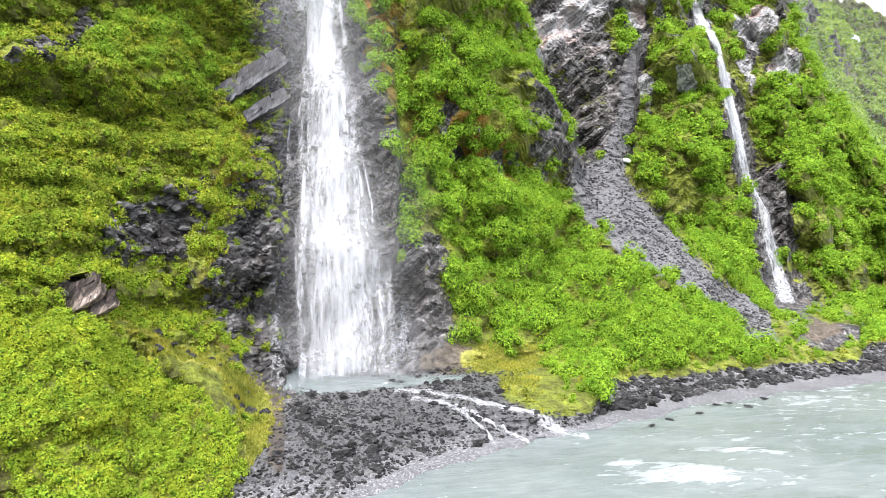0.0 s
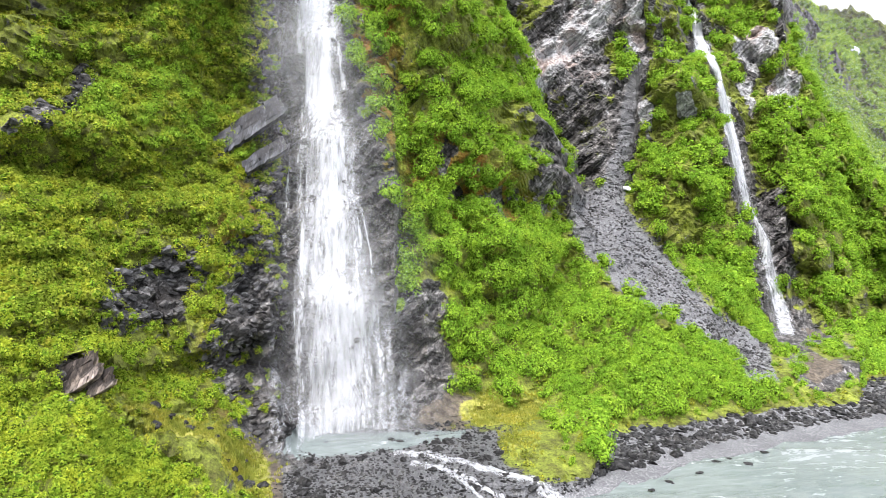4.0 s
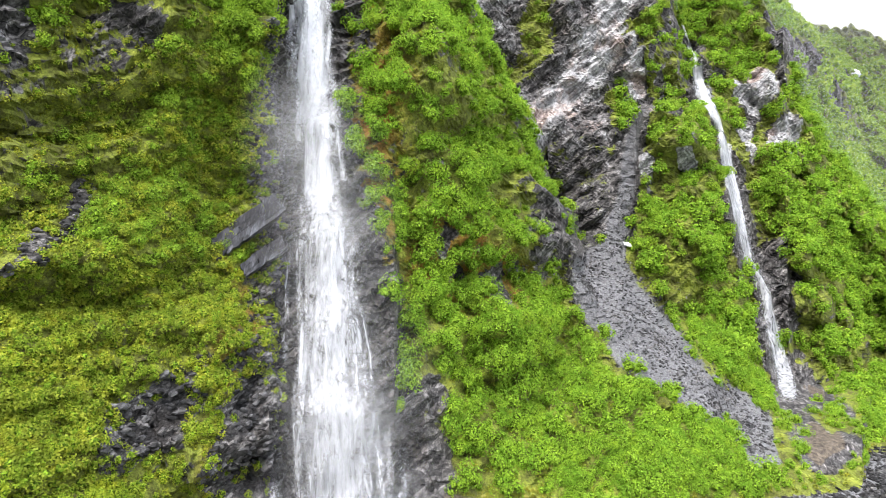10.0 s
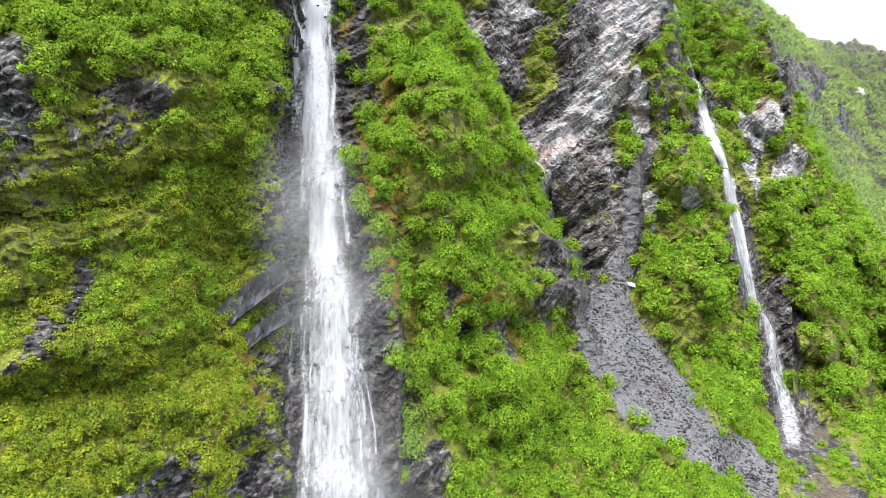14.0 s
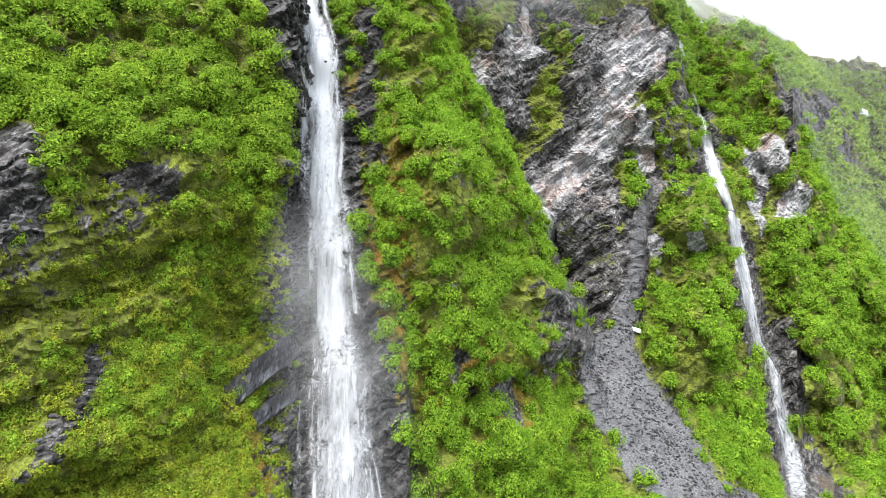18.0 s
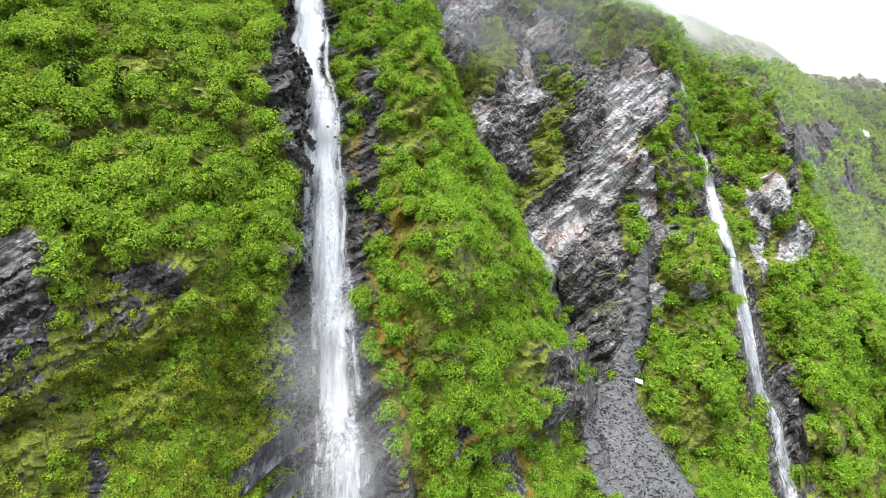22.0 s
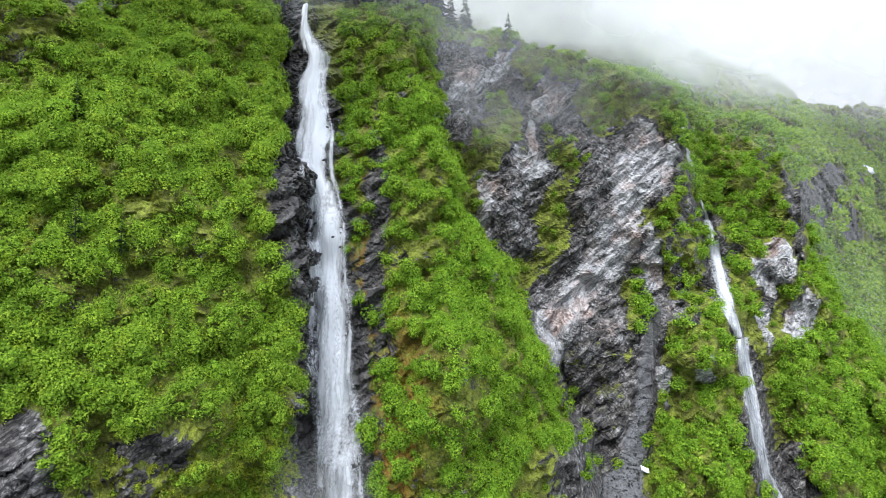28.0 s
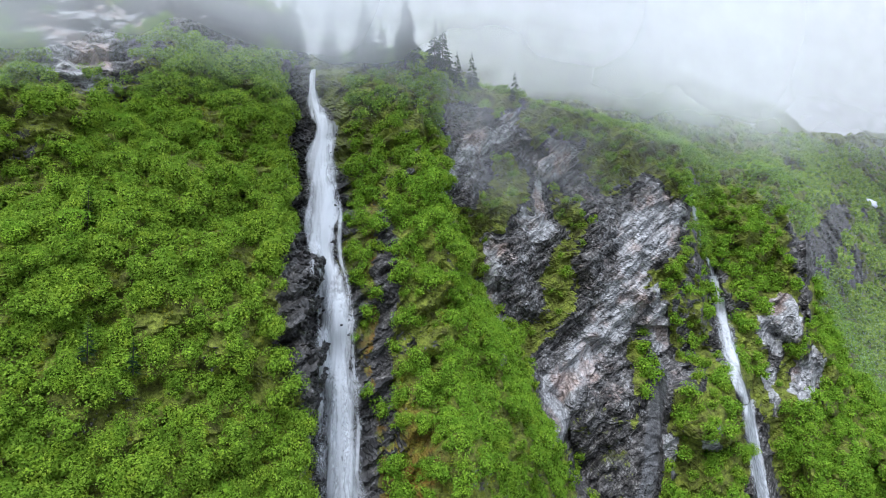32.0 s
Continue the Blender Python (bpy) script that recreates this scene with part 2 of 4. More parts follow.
def make_mist_material(name, density, size):
    m = Mat(name, 1.0)
    d = m.node("ShaderNodeBsdfDiffuse", Color=(0.93, 0.93, 0.935, 1))
    t = m.node("ShaderNodeBsdfTranslucent", Color=(0.93, 0.93, 0.935, 1))
    both = m.node("ShaderNodeMixShader", Fac=0.5)
    m.link(d.outputs[0], both.inputs[1])
    m.link(t.outputs[0], both.inputs[2])
    cloud = m.ramp(m.noise(1.0 / size, 5, 0.5), (0.25, 0.45), (0.60, 1.0))
    alpha = m.math("MULTIPLY", m.math("MULTIPLY", cloud, m.field("soft")), density)
    clear = m.node("ShaderNodeBsdfTransparent")
    s = m.node("ShaderNodeMixShader")
    m.link(alpha, s.inputs[0])
    m.link(clear.outputs[0], s.inputs[1])
    m.link(both.outputs[0], s.inputs[2])
    m.link(s.outputs[0], m.t.nodes["Material Output"].inputs[0])
    return m.m


def make_river_material():
    m = Mat("glacial_water", 0.22)
    silt = m.ramp(m.noise(0.05, 4, 0.5), (0.3, (0.115, 0.138, 0.132)), (0.7, (0.15, 0.17, 0.162)))
    ripple = m.noise(0.8, 6, 0.6, m.coords((2.6, 0.8, 1), (0, 0, radians(12))))
    foam_noise = m.noise(0.55, 10, 0.75, m.coords((2.4, 0.9, 1), (0, 0, radians(12))))
    v = m.math("ADD", m.math("MULTIPLY", m.field("foam"), 0.42), m.math("MULTIPLY", m.math("SUBTRACT", foam_noise, 0.36), 1.6))
    foam = m.ramp(v, (0.42, 0.0), (0.78, 1.0))
    c = m.mix(m.math("MULTIPLY", m.ramp(ripple, (0.45, 0.0), (0.75, 1.0)), 0.35), silt, (0.27, 0.29, 0.285))
    m.colour(m.mix(foam, c, (0.36, 0.378, 0.38)))
    m.link(m.mix(foam, 0.2, 0.7), m.b.inputs["Roughness"])
    m.bump(m.mix(0.5, ripple, foam_noise), 0.6, 0.35)
    return m.m


def make_bark_material():
    m = Mat("bark", 0.9)
    m.colour(m.ramp(m.noise(6, 6, 0.7), (0.3, (0.03, 0.024, 0.018)), (0.7, (0.085, 0.072, 0.06))))
    return m.m


LAND = make_land_material()
ALDER = make_leaf_material("alder_leaves", (0.145, 0.268, 0.020), (0.212, 0.375, 0.030), (0.298, 0.488, 0.050), 0.45)
WILLOW = make_leaf_material("willow_leaves", (0.190, 0.265, 0.020), (0.275, 0.360, 0.030), (0.370, 0.460, 0.050), 0.45)
BRUSH = make_leaf_material("slope_brush_leaves", (0.150, 0.252, 0.020), (0.222, 0.352, 0.032), (0.310, 0.460, 0.054), 0.45)
GRASS = make_leaf_material("meadow_grass", (0.170, 0.190, 0.025), (0.300, 0.320, 0.050), (0.460, 0.440, 0.110), 0.4)
FERN = make_leaf_material("fern_and_moss", (0.075, 0.085, 0.012), (0.190, 0.215, 0.022), (0.340, 0.370, 0.040), 0.4)
CRAGLEAF = make_leaf_material("crag_scrub_leaves", (0.150, 0.185, 0.022), (0.255, 0.315, 0.034), (0.380, 0.450, 0.055), 0.46)
NEEDLE = make_leaf_material("spruce_needles", (0.012, 0.028, 0.012), (0.02, 0.045, 0.018), (0.035, 0.065, 0.025), 0.1)


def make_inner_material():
    """Shrub cores: leaf-sized mottling, with the shade between leaves painted in dark."""
    m = Mat("shaded_core", 0.9)
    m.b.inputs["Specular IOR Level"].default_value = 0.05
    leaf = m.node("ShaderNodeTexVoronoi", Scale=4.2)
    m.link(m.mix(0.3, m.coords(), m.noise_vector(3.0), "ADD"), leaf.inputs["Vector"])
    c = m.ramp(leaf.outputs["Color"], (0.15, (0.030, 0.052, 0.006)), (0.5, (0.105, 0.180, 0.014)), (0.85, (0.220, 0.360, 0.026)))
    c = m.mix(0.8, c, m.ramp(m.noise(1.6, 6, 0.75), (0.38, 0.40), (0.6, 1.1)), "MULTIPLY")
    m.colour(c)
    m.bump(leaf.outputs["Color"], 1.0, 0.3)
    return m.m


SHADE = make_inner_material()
BARK = make_bark_material()
STONE = make_plain_rock("river_stone", (0.020, 0.020, 0.020), (0.060, 0.060, 0.060), (0.17, 0.167, 0.16))
GRAVEL = make_plain_rock("scree_gravel", (0.06, 0.06, 0.061), (0.125, 0.125, 0.127), (0.26, 0.257, 0.25))
WETROCK = make_plain_rock("wet_slate", (0.014, 0.013, 0.013), (0.044, 0.042, 0.041), (0.13, 0.127, 0.122), 0.45)
SLATE = make_plain_rock("slate_slab", (0.035, 0.037, 0.042), (0.07, 0.074, 0.085), (0.125, 0.13, 0.145), 0.4)
RUSTY = make_plain_rock("rusty_rock", (0.12, 0.10, 0.09), (0.30, 0.25, 0.22), (0.50, 0.40, 0.33))
CURTAIN = make_fall_material("falling_water", 0.07, 0.07, 1.7)
VEIL = make_fall_material("thin_falling_water", -0.09, 0.07, 1.9)
THREAD = make_fall_material("water_threads", -0.03, 0.10, 2.2)
STREAM = make_fall_material("stream_water", 0.02, 1.0, 1.3)
THIN_HAZE = make_mist_material("distance_haze", 0.12, 70.0)
SPRAY = make_mist_material("spray", 0.30, 5.0)
MIST = make_mist_material("hill_mist", 1.0, 70.0)
RIVER = make_river_material()
SNOW = Mat("old_snow", 0.7)
SNOW.colour(SNOW.ramp(SNOW.noise(0.8, 5), (0.3, (0.62, 0.64, 0.66)), (0.7, (0.88, 0.88, 0.89))))
SNOW = SNOW.m


# ---- the land: distance ahead of the valley mouth as a function of bearing (x / y) and height ----
def ramp(v, *pairs):
    return np.interp(v, pairs[0::2], pairs[1::2])


def lattice(ix, iy, iz, seed):
    h = (ix * 374761393 + iy * 668265263 + iz * 2147483647 + seed * 1274126177) & 0xFFFFFFFF
    h = ((h ^ (h >> 13)) * 1274126177) & 0xFFFFFFFF
    return ((h ^ (h >> 16)) & 0xFFFF) / 32767.5 - 1.0


def grain(x, y, z, size, seed=0):
    """Smooth value noise, -1 to 1, with features about size metres across."""
    p = [np.asarray(a, float) / size for a in (x, y, z)]
    f = [np.floor(a) for a in p]
    i = [a.astype(np.int64) for a in f]
    t = [(a - b) ** 2 * (3 - 2 * (a - b)) for a, b in zip(p, f)]
    total = 0.0
    for dx in (0, 1):
        for dy in (0, 1):
            for dz in (0, 1):
                w = (t[0] if dx else 1 - t[0]) * (t[1] if dy else 1 - t[1]) * (t[2] if dz else 1 - t[2])
                total = total + w * lattice(i[0] + dx, i[1] + dy, i[2] + dz, seed)
    return total


def layered(x, y, z, size, octaves=4, seed=0, gain=0.5):
    return sum(gain ** k * grain(x, y, z, size / 2 ** k, seed + 7 * k) for k in range(octaves))


def soft_min(a, b, r=2.5):
    h = np.clip(0.5 + 0.5 * (b - a) / r, 0, 1)
    return b + (a - b) * h - r * h * (1 - h)


def left_buttress(u, z):
    cols = [
        (-1.50, ramp(z, 0, 32, 15, 38, 70, 58, 150, 88, 230, 150)),
        (-0.74, ramp(z, 0, 36, 5, 44, 15, 53, 26, 62, 40, 69, 67, 79, 88, 82, 124, 98, 151, 116, 180, 138, 230, 180)),
        (-0.60, ramp(z, 0, 40, 5, 47, 12, 55, 18, 64, 31, 74, 50, 80, 68, 86, 84, 90, 111, 96, 135, 110, 152, 124, 167, 141, 230, 190)),
        (-0.46, ramp(z, 0, 44, 3, 52, 8, 64, 15, 77, 23, 80, 37, 85, 60, 88, 86, 93, 105, 102, 128, 114, 150, 128, 168, 145, 230, 195)),
        (-0.38, ramp(z, 0, 48, 3, 55, 8, 71, 15, 82, 25, 86, 40, 91, 50, 95, 70, 97, 87, 99, 106, 109, 137, 124, 166, 147, 230, 200)),
        (-0.32, ramp(z, 0, 51, 3, 60, 4.2, 74, 8, 81, 15, 87, 34, 91, 48, 100, 60, 102, 75, 101, 87, 100, 106, 109, 125, 119, 150, 138, 170, 155, 230, 205)),
    ]
    edge = ramp(z, 0, -0.18, 4, -0.27, 12, -0.29, 30, -0.29, 60, -0.285, 75, -0.30, 90, -0.305, 100, -0.285, 130, -0.285, 135, -0.30, 142, -0.325, 175, -0.325) + 0.010 * np.sin(z / 3.3) + 0.007 * np.sin(z / 1.37 + 1) + 0.005 * np.sin(z / 0.8)
    y = cols[0][1]
    for (ua, ya), (ub, yb) in zip(cols, cols[1:]):
        w = np.clip((u - ua) / (ub - ua), 0, 1)
        y = y + (yb - ya) * w
    y = y + 2.5 * np.exp(-((u + 0.65) / 0.14) ** 4 - ((z - 41) / 2.2) ** 2) - 2.5 * np.exp(-((u + 0.65) / 0.15) ** 4 - ((z - 47) / 3) ** 2)
    y = y - 3.0 * np.exp(-((u + 0.415) / 0.085) ** 4 - ((z - 36) / 3.5) ** 2) + 2.0 * np.exp(-((u + 0.345) / 0.07) ** 4 - ((z - 12.5) / 2.5) ** 2) - 2.0 * np.exp(-((u + 0.36) / 0.07) ** 4 - ((z - 19) / 4) ** 2)
    return y + np.maximum(0, u - edge) * ramp(z, 0, 60, 4, 120, 8, 800)


def falls_wall(u, z):
    y = ramp(z, 0, 60, 2.2, 68, 3.8, 79, 4.1, 87, 5, 89, 15, 91, 30, 96, 50, 104, 56, 110, 72, 114, 90, 125, 105, 133, 115, 136, 140, 146, 165, 166, 190, 180, 201, 193, 209, 235, 230, 380)
    shore = ramp(u, -0.35, 48, -0.17, 54, 0.04, 66, 0.20, 72, 0.25, 77, 0.28, 92, 0.32, 130, 0.40, 200) - 60
    y = y + shore * ramp(z, 0, 1, 3, 0.25, 4.5, 0)
    rise = ramp(z, 0, 0, 4.5, 20, 8, 900)
    return y + 40 * np.maximum(0, np.abs(u + 0.20) - 0.08) * (z > 5) + rise * np.maximum(0, u + 0.08) + 900 * np.maximum(0, u - 0.26)


def centre_ridge(u, z):
    y = ramp(z, 0, 80, 2, 84, 5, 91, 13, 97.5, 25, 105, 41, 110, 50, 112, 74, 118, 96, 127, 119, 136, 146, 151, 168, 175, 193, 188, 201, 197, 209, 240, 230, 400)
    k = ramp(z, 0, 40, 4, 60, 9, 75, 15, 100, 40, 145, 60, 135, 100, 130)
    edge = ramp(z, 0, 0.6, 14, 0.5, 22, 0.30, 30, 0.255, 45, 0.235, 60, 0.185, 72, 0.15, 85, 0.12, 102, 0.065, 120, 0.0, 134, -0.045, 170, -0.055) + 0.010 * np.sin(z / 4.1) + 0.007 * np.sin(z / 1.9 + 1)
    y = y + k * np.maximum(0, u + 0.03) + np.maximum(0, u - edge) * 900
    y = y - 7.5 * np.exp(-((u - 0.09) / 0.12) ** 4 - ((z - 58) / 11) ** 4) + 4 * np.exp(-((u - 0.09) / 0.09) ** 2 - ((z - 42) / 4) ** 2)
    y = y - 6 * np.exp(-((u + 0.03) / 0.085) ** 4 - ((z - 85) / 12) ** 4)
    return y + np.maximum(0, -0.12 - u) * 140 * (z > 6)


def scree_gully(u, z):
    a = ramp(z, 0, 91, 2, 97.5, 6, 105, 17, 119, 30, 142, 44, 165, 52, 172, 70, 181, 90, 190, 110, 204, 230, 400)
    b = ramp(z, 0, 99, 2, 105, 6, 111.5, 12, 124, 20, 142, 33, 172, 50, 183, 70, 192, 90, 203, 110, 215, 230, 400)
    c = ramp(z, 0, 105, 3, 114, 7, 124, 9, 150, 11, 171, 30, 181, 45, 186, 60, 190, 86, 198, 90, 206, 112, 214, 140, 232, 230, 420)
    w = np.clip((u - 0.30) / 0.15, 0, 1)
    v = np.clip((u - 0.45) / 0.11, 0, 1)
    y = a + (b - a) * w + (c - b) * v
    return y + np.maximum(0, 0.18 - u) * 500 + np.maximum(0, u - 0.585) * ramp(z, 0, 60, 8, 60, 14, 900) + np.maximum(0, u - 0.705) * 2500


def grey_wall(u, z):
    y = ramp(z, 0, 175, 85, 189, 110, 186, 135, 188, 160, 192, 172, 195, 190, 201, 230, 270) + 45 * u
    y = y + 14 * ramp(z, 92, 0, 106, 1, 109, 1, 111, 0) * np.exp(-((u - 0.322) / 0.030) ** 4)
    edge = ramp(z, 0, 0.40, 100, 0.40, 120, 0.405, 150, 0.385, 175, 0.37)
    over = np.maximum(0, z - ramp(u, -0.06, 205, 0.02, 198, 0.1, 190, 0.2, 184, 0.30, 179, 0.39, 172))
    return y + np.maximum(0, u - edge) * 700 + over * 4


def green_knob(u, z):
    y = ramp(z, 0, 150, 20, 160, 33, 165, 48, 168, 66, 179, 92, 187, 98, 196, 104, 215, 230, 600)
    left = ramp(z, 0, 0.42, 15, 0.40, 30, 0.345, 50, 0.33, 75, 0.335, 98, 0.345)
    right = ramp(z, 0, 0.53, 20, 0.515, 45, 0.50, 68, 0.485, 84, 0.475, 98, 0.47)
    return y + (np.maximum(0, left - u) + np.maximum(0, u - right)) * 900 + 25 * (u - 0.4) - 8 * np.exp(-((u - 0.41) / 0.055) ** 4 - ((z - 86) / 11) ** 4) - 7 * np.exp(-((u - 0.42) / 0.065) ** 2 - ((z - 48) / 18) ** 4)


def right_slope(u, z):
    y = ramp(z, 0, 160, 3, 165, 11, 178, 32, 190, 46, 194, 66, 205, 87, 216, 99, 212, 126, 221, 142, 226, 160, 236, 172, 250, 178, 280, 230, 480)
    y = y + 170 * np.maximum(0, u - 0.64) + ramp(z, 0, 0, 60, 0, 87, 1, 230, 1) * 200 * np.maximum(0, u - 0.58)
    left = ramp(z, 0, 0.60, 12, 0.585, 30, 0.565, 50, 0.535, 66, 0.525, 84, 0.50, 112, 0.455, 140, 0.425, 175, 0.42)
    edge = ramp(z, 0, 1.2, 40, 0.82, 55, 0.75, 70, 0.71, 93, 0.635, 105, 0.60, 123, 0.575, 150, 0.55, 175, 0.52)
    return y + np.maximum(0, left - u) * 420 + np.maximum(0, u - edge) * 700


def far_slope(u, z):
    y = 314 + 1.35 * (z - 106) + 420 * (u - 0.68)
    y = np.maximum(y, 225 + 0.3 * z)
    crest = ramp(u, 0.2, 264, 0.545, 263, 0.56, 258, 0.60, 240, 0.66, 243, 0.75, 254, 0.9, 275)
    return y + np.maximum(0, z - crest) * 8


def gravel_spit(u, z):
    """A low tongue of gravel that runs out into the river."""
    shore = ramp(u, 0.18, 72, 0.25, 76, 0.30, 79.5, 0.36, 82, 0.42, 87, 0.45, 93, 0.47, 100, 0.50, 130)
    return shore + ramp(z, 0, 0, 0.5, 5, 1.0, 16, 1.5, 60, 8, 900) + np.maximum(0, 0.18 - u) * 300


def land(u, z):
    y = soft_min(right_slope(u, z), gravel_spit(u, z), 1.0)
    for form in (scree_gully, grey_wall, green_knob, falls_wall, left_buttress):
        y = soft_min(y, form(u, z))
    near = soft_min(y, centre_ridge(u, z), 1.5) + np.maximum(0, z - 222) * 4
    return soft_min(far_slope(u, z), near)


# ---- mesh helpers ----
def mesh_of(name, verts, faces, material, fields=None, smooth=False):
    """A mesh from arrays: verts (n, 3), faces (m, 3) or (m, 4)."""
    verts, faces = np.asarray(verts, np.float32), np.asarray(faces, np.int32)
    me = bpy.data.meshes.new(name)
    k = faces.shape[1]
    me.vertices.add(len(verts))
    me.vertices.foreach_set("co", verts.ravel())
    me.loops.add(faces.size)
    me.loops.foreach_set("vertex_index", faces.ravel())
    me.polygons.add(len(faces))
    me.polygons.foreach_set("loop_start", np.arange(0, faces.size, k, dtype=np.int32))
    me.polygons.foreach_set("use_smooth", np.full(len(faces), smooth))
    for key, values in (fields or {}).items():
        me.attributes.new(key, "FLOAT", "POINT").data.foreach_set("value", np.asarray(values, np.float32).ravel())
    me.materials.append(material)
    me.update()
    me.validate()
    return me


def thing(name, label, category, mesh=None, group="", kind="", at=None):
    ob = new(name, mesh)
    if at is not None:
        ob.location = at
    return tagged(ob, label, category, group, kind)


def part(name, mesh, parent, label=""):
    ob = new(name, mesh)
    ob.parent = parent
    return tagged(ob, label)


def grid_faces(rows, cols):
    a = np.arange(rows * cols).reshape(rows, cols)
    return np.stack([a[:-1, :-1], a[:-1, 1:], a[1:, 1:], a[1:, :-1]], -1).reshape(-1, 4)


def blobs(u, z, *spots):
    """Soft ellipses (bearing, height, half width, half height, lean): 1 inside, 0 outside."""
    total = np.zeros(np.shape(u))
    for bu, bz, ru, rz, lean in spots:
        du = u - bu - lean * (z - bz)
        total = np.maximum(total, np.clip(1.6 - np.sqrt((du / ru) ** 2 + ((z - bz) / rz) ** 2), 0, 1))
    return total


# ---- covers of the land ----
def falls_line(z):
    return ramp(z, 3, -0.158, 5, -0.16, 22, -0.172, 42, -0.192, 58, -0.20, 73, -0.213, 97, -0.225, 119, -0.236, 141, -0.247, 166, -0.256, 180, -0.260, 191, -0.262) + ramp(z, 75, 0, 120, 1) * (0.0035 * np.sin(z / 3.7) + 0.0035 * np.sin(z / 8.3 + 1))


def falls_half(z):
    return ramp(z, 3, 0.098, 10, 0.094, 20, 0.086, 33, 0.072, 48, 0.054, 65, 0.043, 73, 0.042, 97, 0.038, 119, 0.036, 141, 0.030, 160, 0.0245, 175, 0.017, 186, 0.009, 191, 0.005)


def second_line(z):
    return ramp(z, 10, 0.580, 12, 0.578, 24, 0.556, 36, 0.545, 47, 0.518, 58, 0.504, 82, 0.480, 88, 0.474, 96, 0.456, 103, 0.450, 130, 0.424, 140, 0.402, 162, 0.384)


def falls_rock(u, z):
    half = ramp(z, 3, 0.19, 8, 0.19, 20, 0.155, 45, 0.105, 62, 0.086, 75, 0.070, 100, 0.056, 130, 0.050, 160, 0.044, 185, 0.03, 195, 0.015)
    middle = falls_line(z) + ramp(z, 3, -0.01, 30, -0.015, 60, -0.022, 100, -0.016, 130, -0.016)
    return np.clip(1.5 - np.abs(u - middle) / half * 1.05, 0, 1) * (z > 3)


def scree_run(u, z):
    middle = ramp(z, 5, 0.555, 8, 0.523, 16.5, 0.436, 25, 0.357, 33, 0.302, 41, 0.276, 47, 0.272, 52, 0.292, 73, 0.314, 96, 0.333)
    half = ramp(z, 5, 0.02, 8, 0.036, 16.5, 0.043, 25, 0.058, 33, 0.066, 41, 0.058, 47, 0.042, 52, 0.028, 73, 0.021, 96, 0.018, 99, 0.0)
    return np.clip(1.5 - np.abs(u - middle) / np.maximum(half, 1e-4), 0, 1) * (z > 5) * (z < 99)


def beach(u, z):
    top = ramp(u, -0.40, 0.5, -0.33, 1.5, -0.27, 3.4, -0.22, 4.6, -0.02, 4.8, 0.05, 4.2, 0.20, 2.0, 0.30, 1.7, 0.9, 1.7)
    return np.clip((top - z) / 0.5 + 0.5, 0, 1)


def pale_rock(u, z):
    return blobs(u, z, (0.262, 120, 0.040, 33, 0.0028), (0.312, 140, 0.042, 17, 0.001), (0.335, 112, 0.025, 9, 0.0), (0.030, 168, 0.018, 17, 0.0043), (0.16, 167, 0.018, 8, 0.001),
                 (0.115, 150, 0.016, 8, 0.002), (0.035, 131, 0.016, 8, 0.002), (0.53, 112, 0.028, 9, 0.0), (0.59, 93, 0.018, 8, 0.0), (0.53, 88, 0.012, 7, 0.0),
                 (0.42, 78, 0.016, 4, 0.0), (0.344, 72, 0.012, 5, 0.0), (-0.69, 189, 0.07, 13, 0.0), (-0.60, 198, 0.05, 8, 0.0)) + 0.40 * blobs(u, z, (-0.77, 83, 0.045, 6, 0.0))


def wall_rock(u, z):
    """The grey wall behind the ridge, bare but for patches of brush."""
    inside = np.clip((u - ramp(z, 80, 0.16, 102, 0.075, 134, -0.03, 200, -0.03)) / 0.01, 0, 1) * np.clip((0.40 - u) / 0.012, 0, 1)
    inside = inside * np.clip((z - ramp(u, 0, 70, 0.2, 80, 0.25, 70, 0.4, 92)) / 4, 0, 1) * np.clip((ramp(u, 0, 186, 0.2, 178, 0.3, 166, 0.4, 158) - z) / 5, 0, 1)
    brush = blobs(u, z, (0.140, 120, 0.032, 17, 0.0012), (0.095, 106, 0.032, 9, 0.0), (0.01, 138, 0.028, 9, 0.002), (0.065, 147, 0.026, 9, 0.002), (0.175, 146, 0.026, 9, 0.0), (0.090, 161, 0.026, 7, 0.0), (0.14, 177, 0.03, 5, 0.0),
                  (0.34, 125, 0.032, 3.5, -0.0004), (0.29, 98, 0.014, 8, 0.0), (0.375, 118, 0.010, 22, 0.0), (0.23, 82, 0.05, 3, 0.0), (0.26, 168, 0.06, 7, 0.0))
    return inside * (1 - brush)


def left_crag(u, z):
    """The mossy crags below the brush of the left buttress."""
    low = ramp(u, -0.75, 24, -0.6, 21, -0.5, 17, -0.42, 12, -0.34, 10)
    high = ramp(u, -0.75, 82, -0.6, 86, -0.45, 84, -0.38, 88, -0.32, 92)
    return np.clip((z - low) / 5, 0, 1) * np.clip((high - z) / 8, 0, 1) * np.clip((-0.28 - u) / 0.02, 0, 1)


def scrub_top(u):
    """The upper edge of the dense willow scrub on the bank."""
    return ramp(u, -0.9, 30, -0.749, 21.3, -0.608, 15.4, -0.52, 10.1, -0.395, 5.9, -0.347, 2.9, -0.327, 0.8, -0.30, -1)


def turf_top(u):
    """The upper edge of the grass on the bank, where the crags begin."""
    return ramp(u, -0.9, 30, -0.62, 15.8, -0.464, 12.5, -0.367, 9.0, -0.271, 4.5)


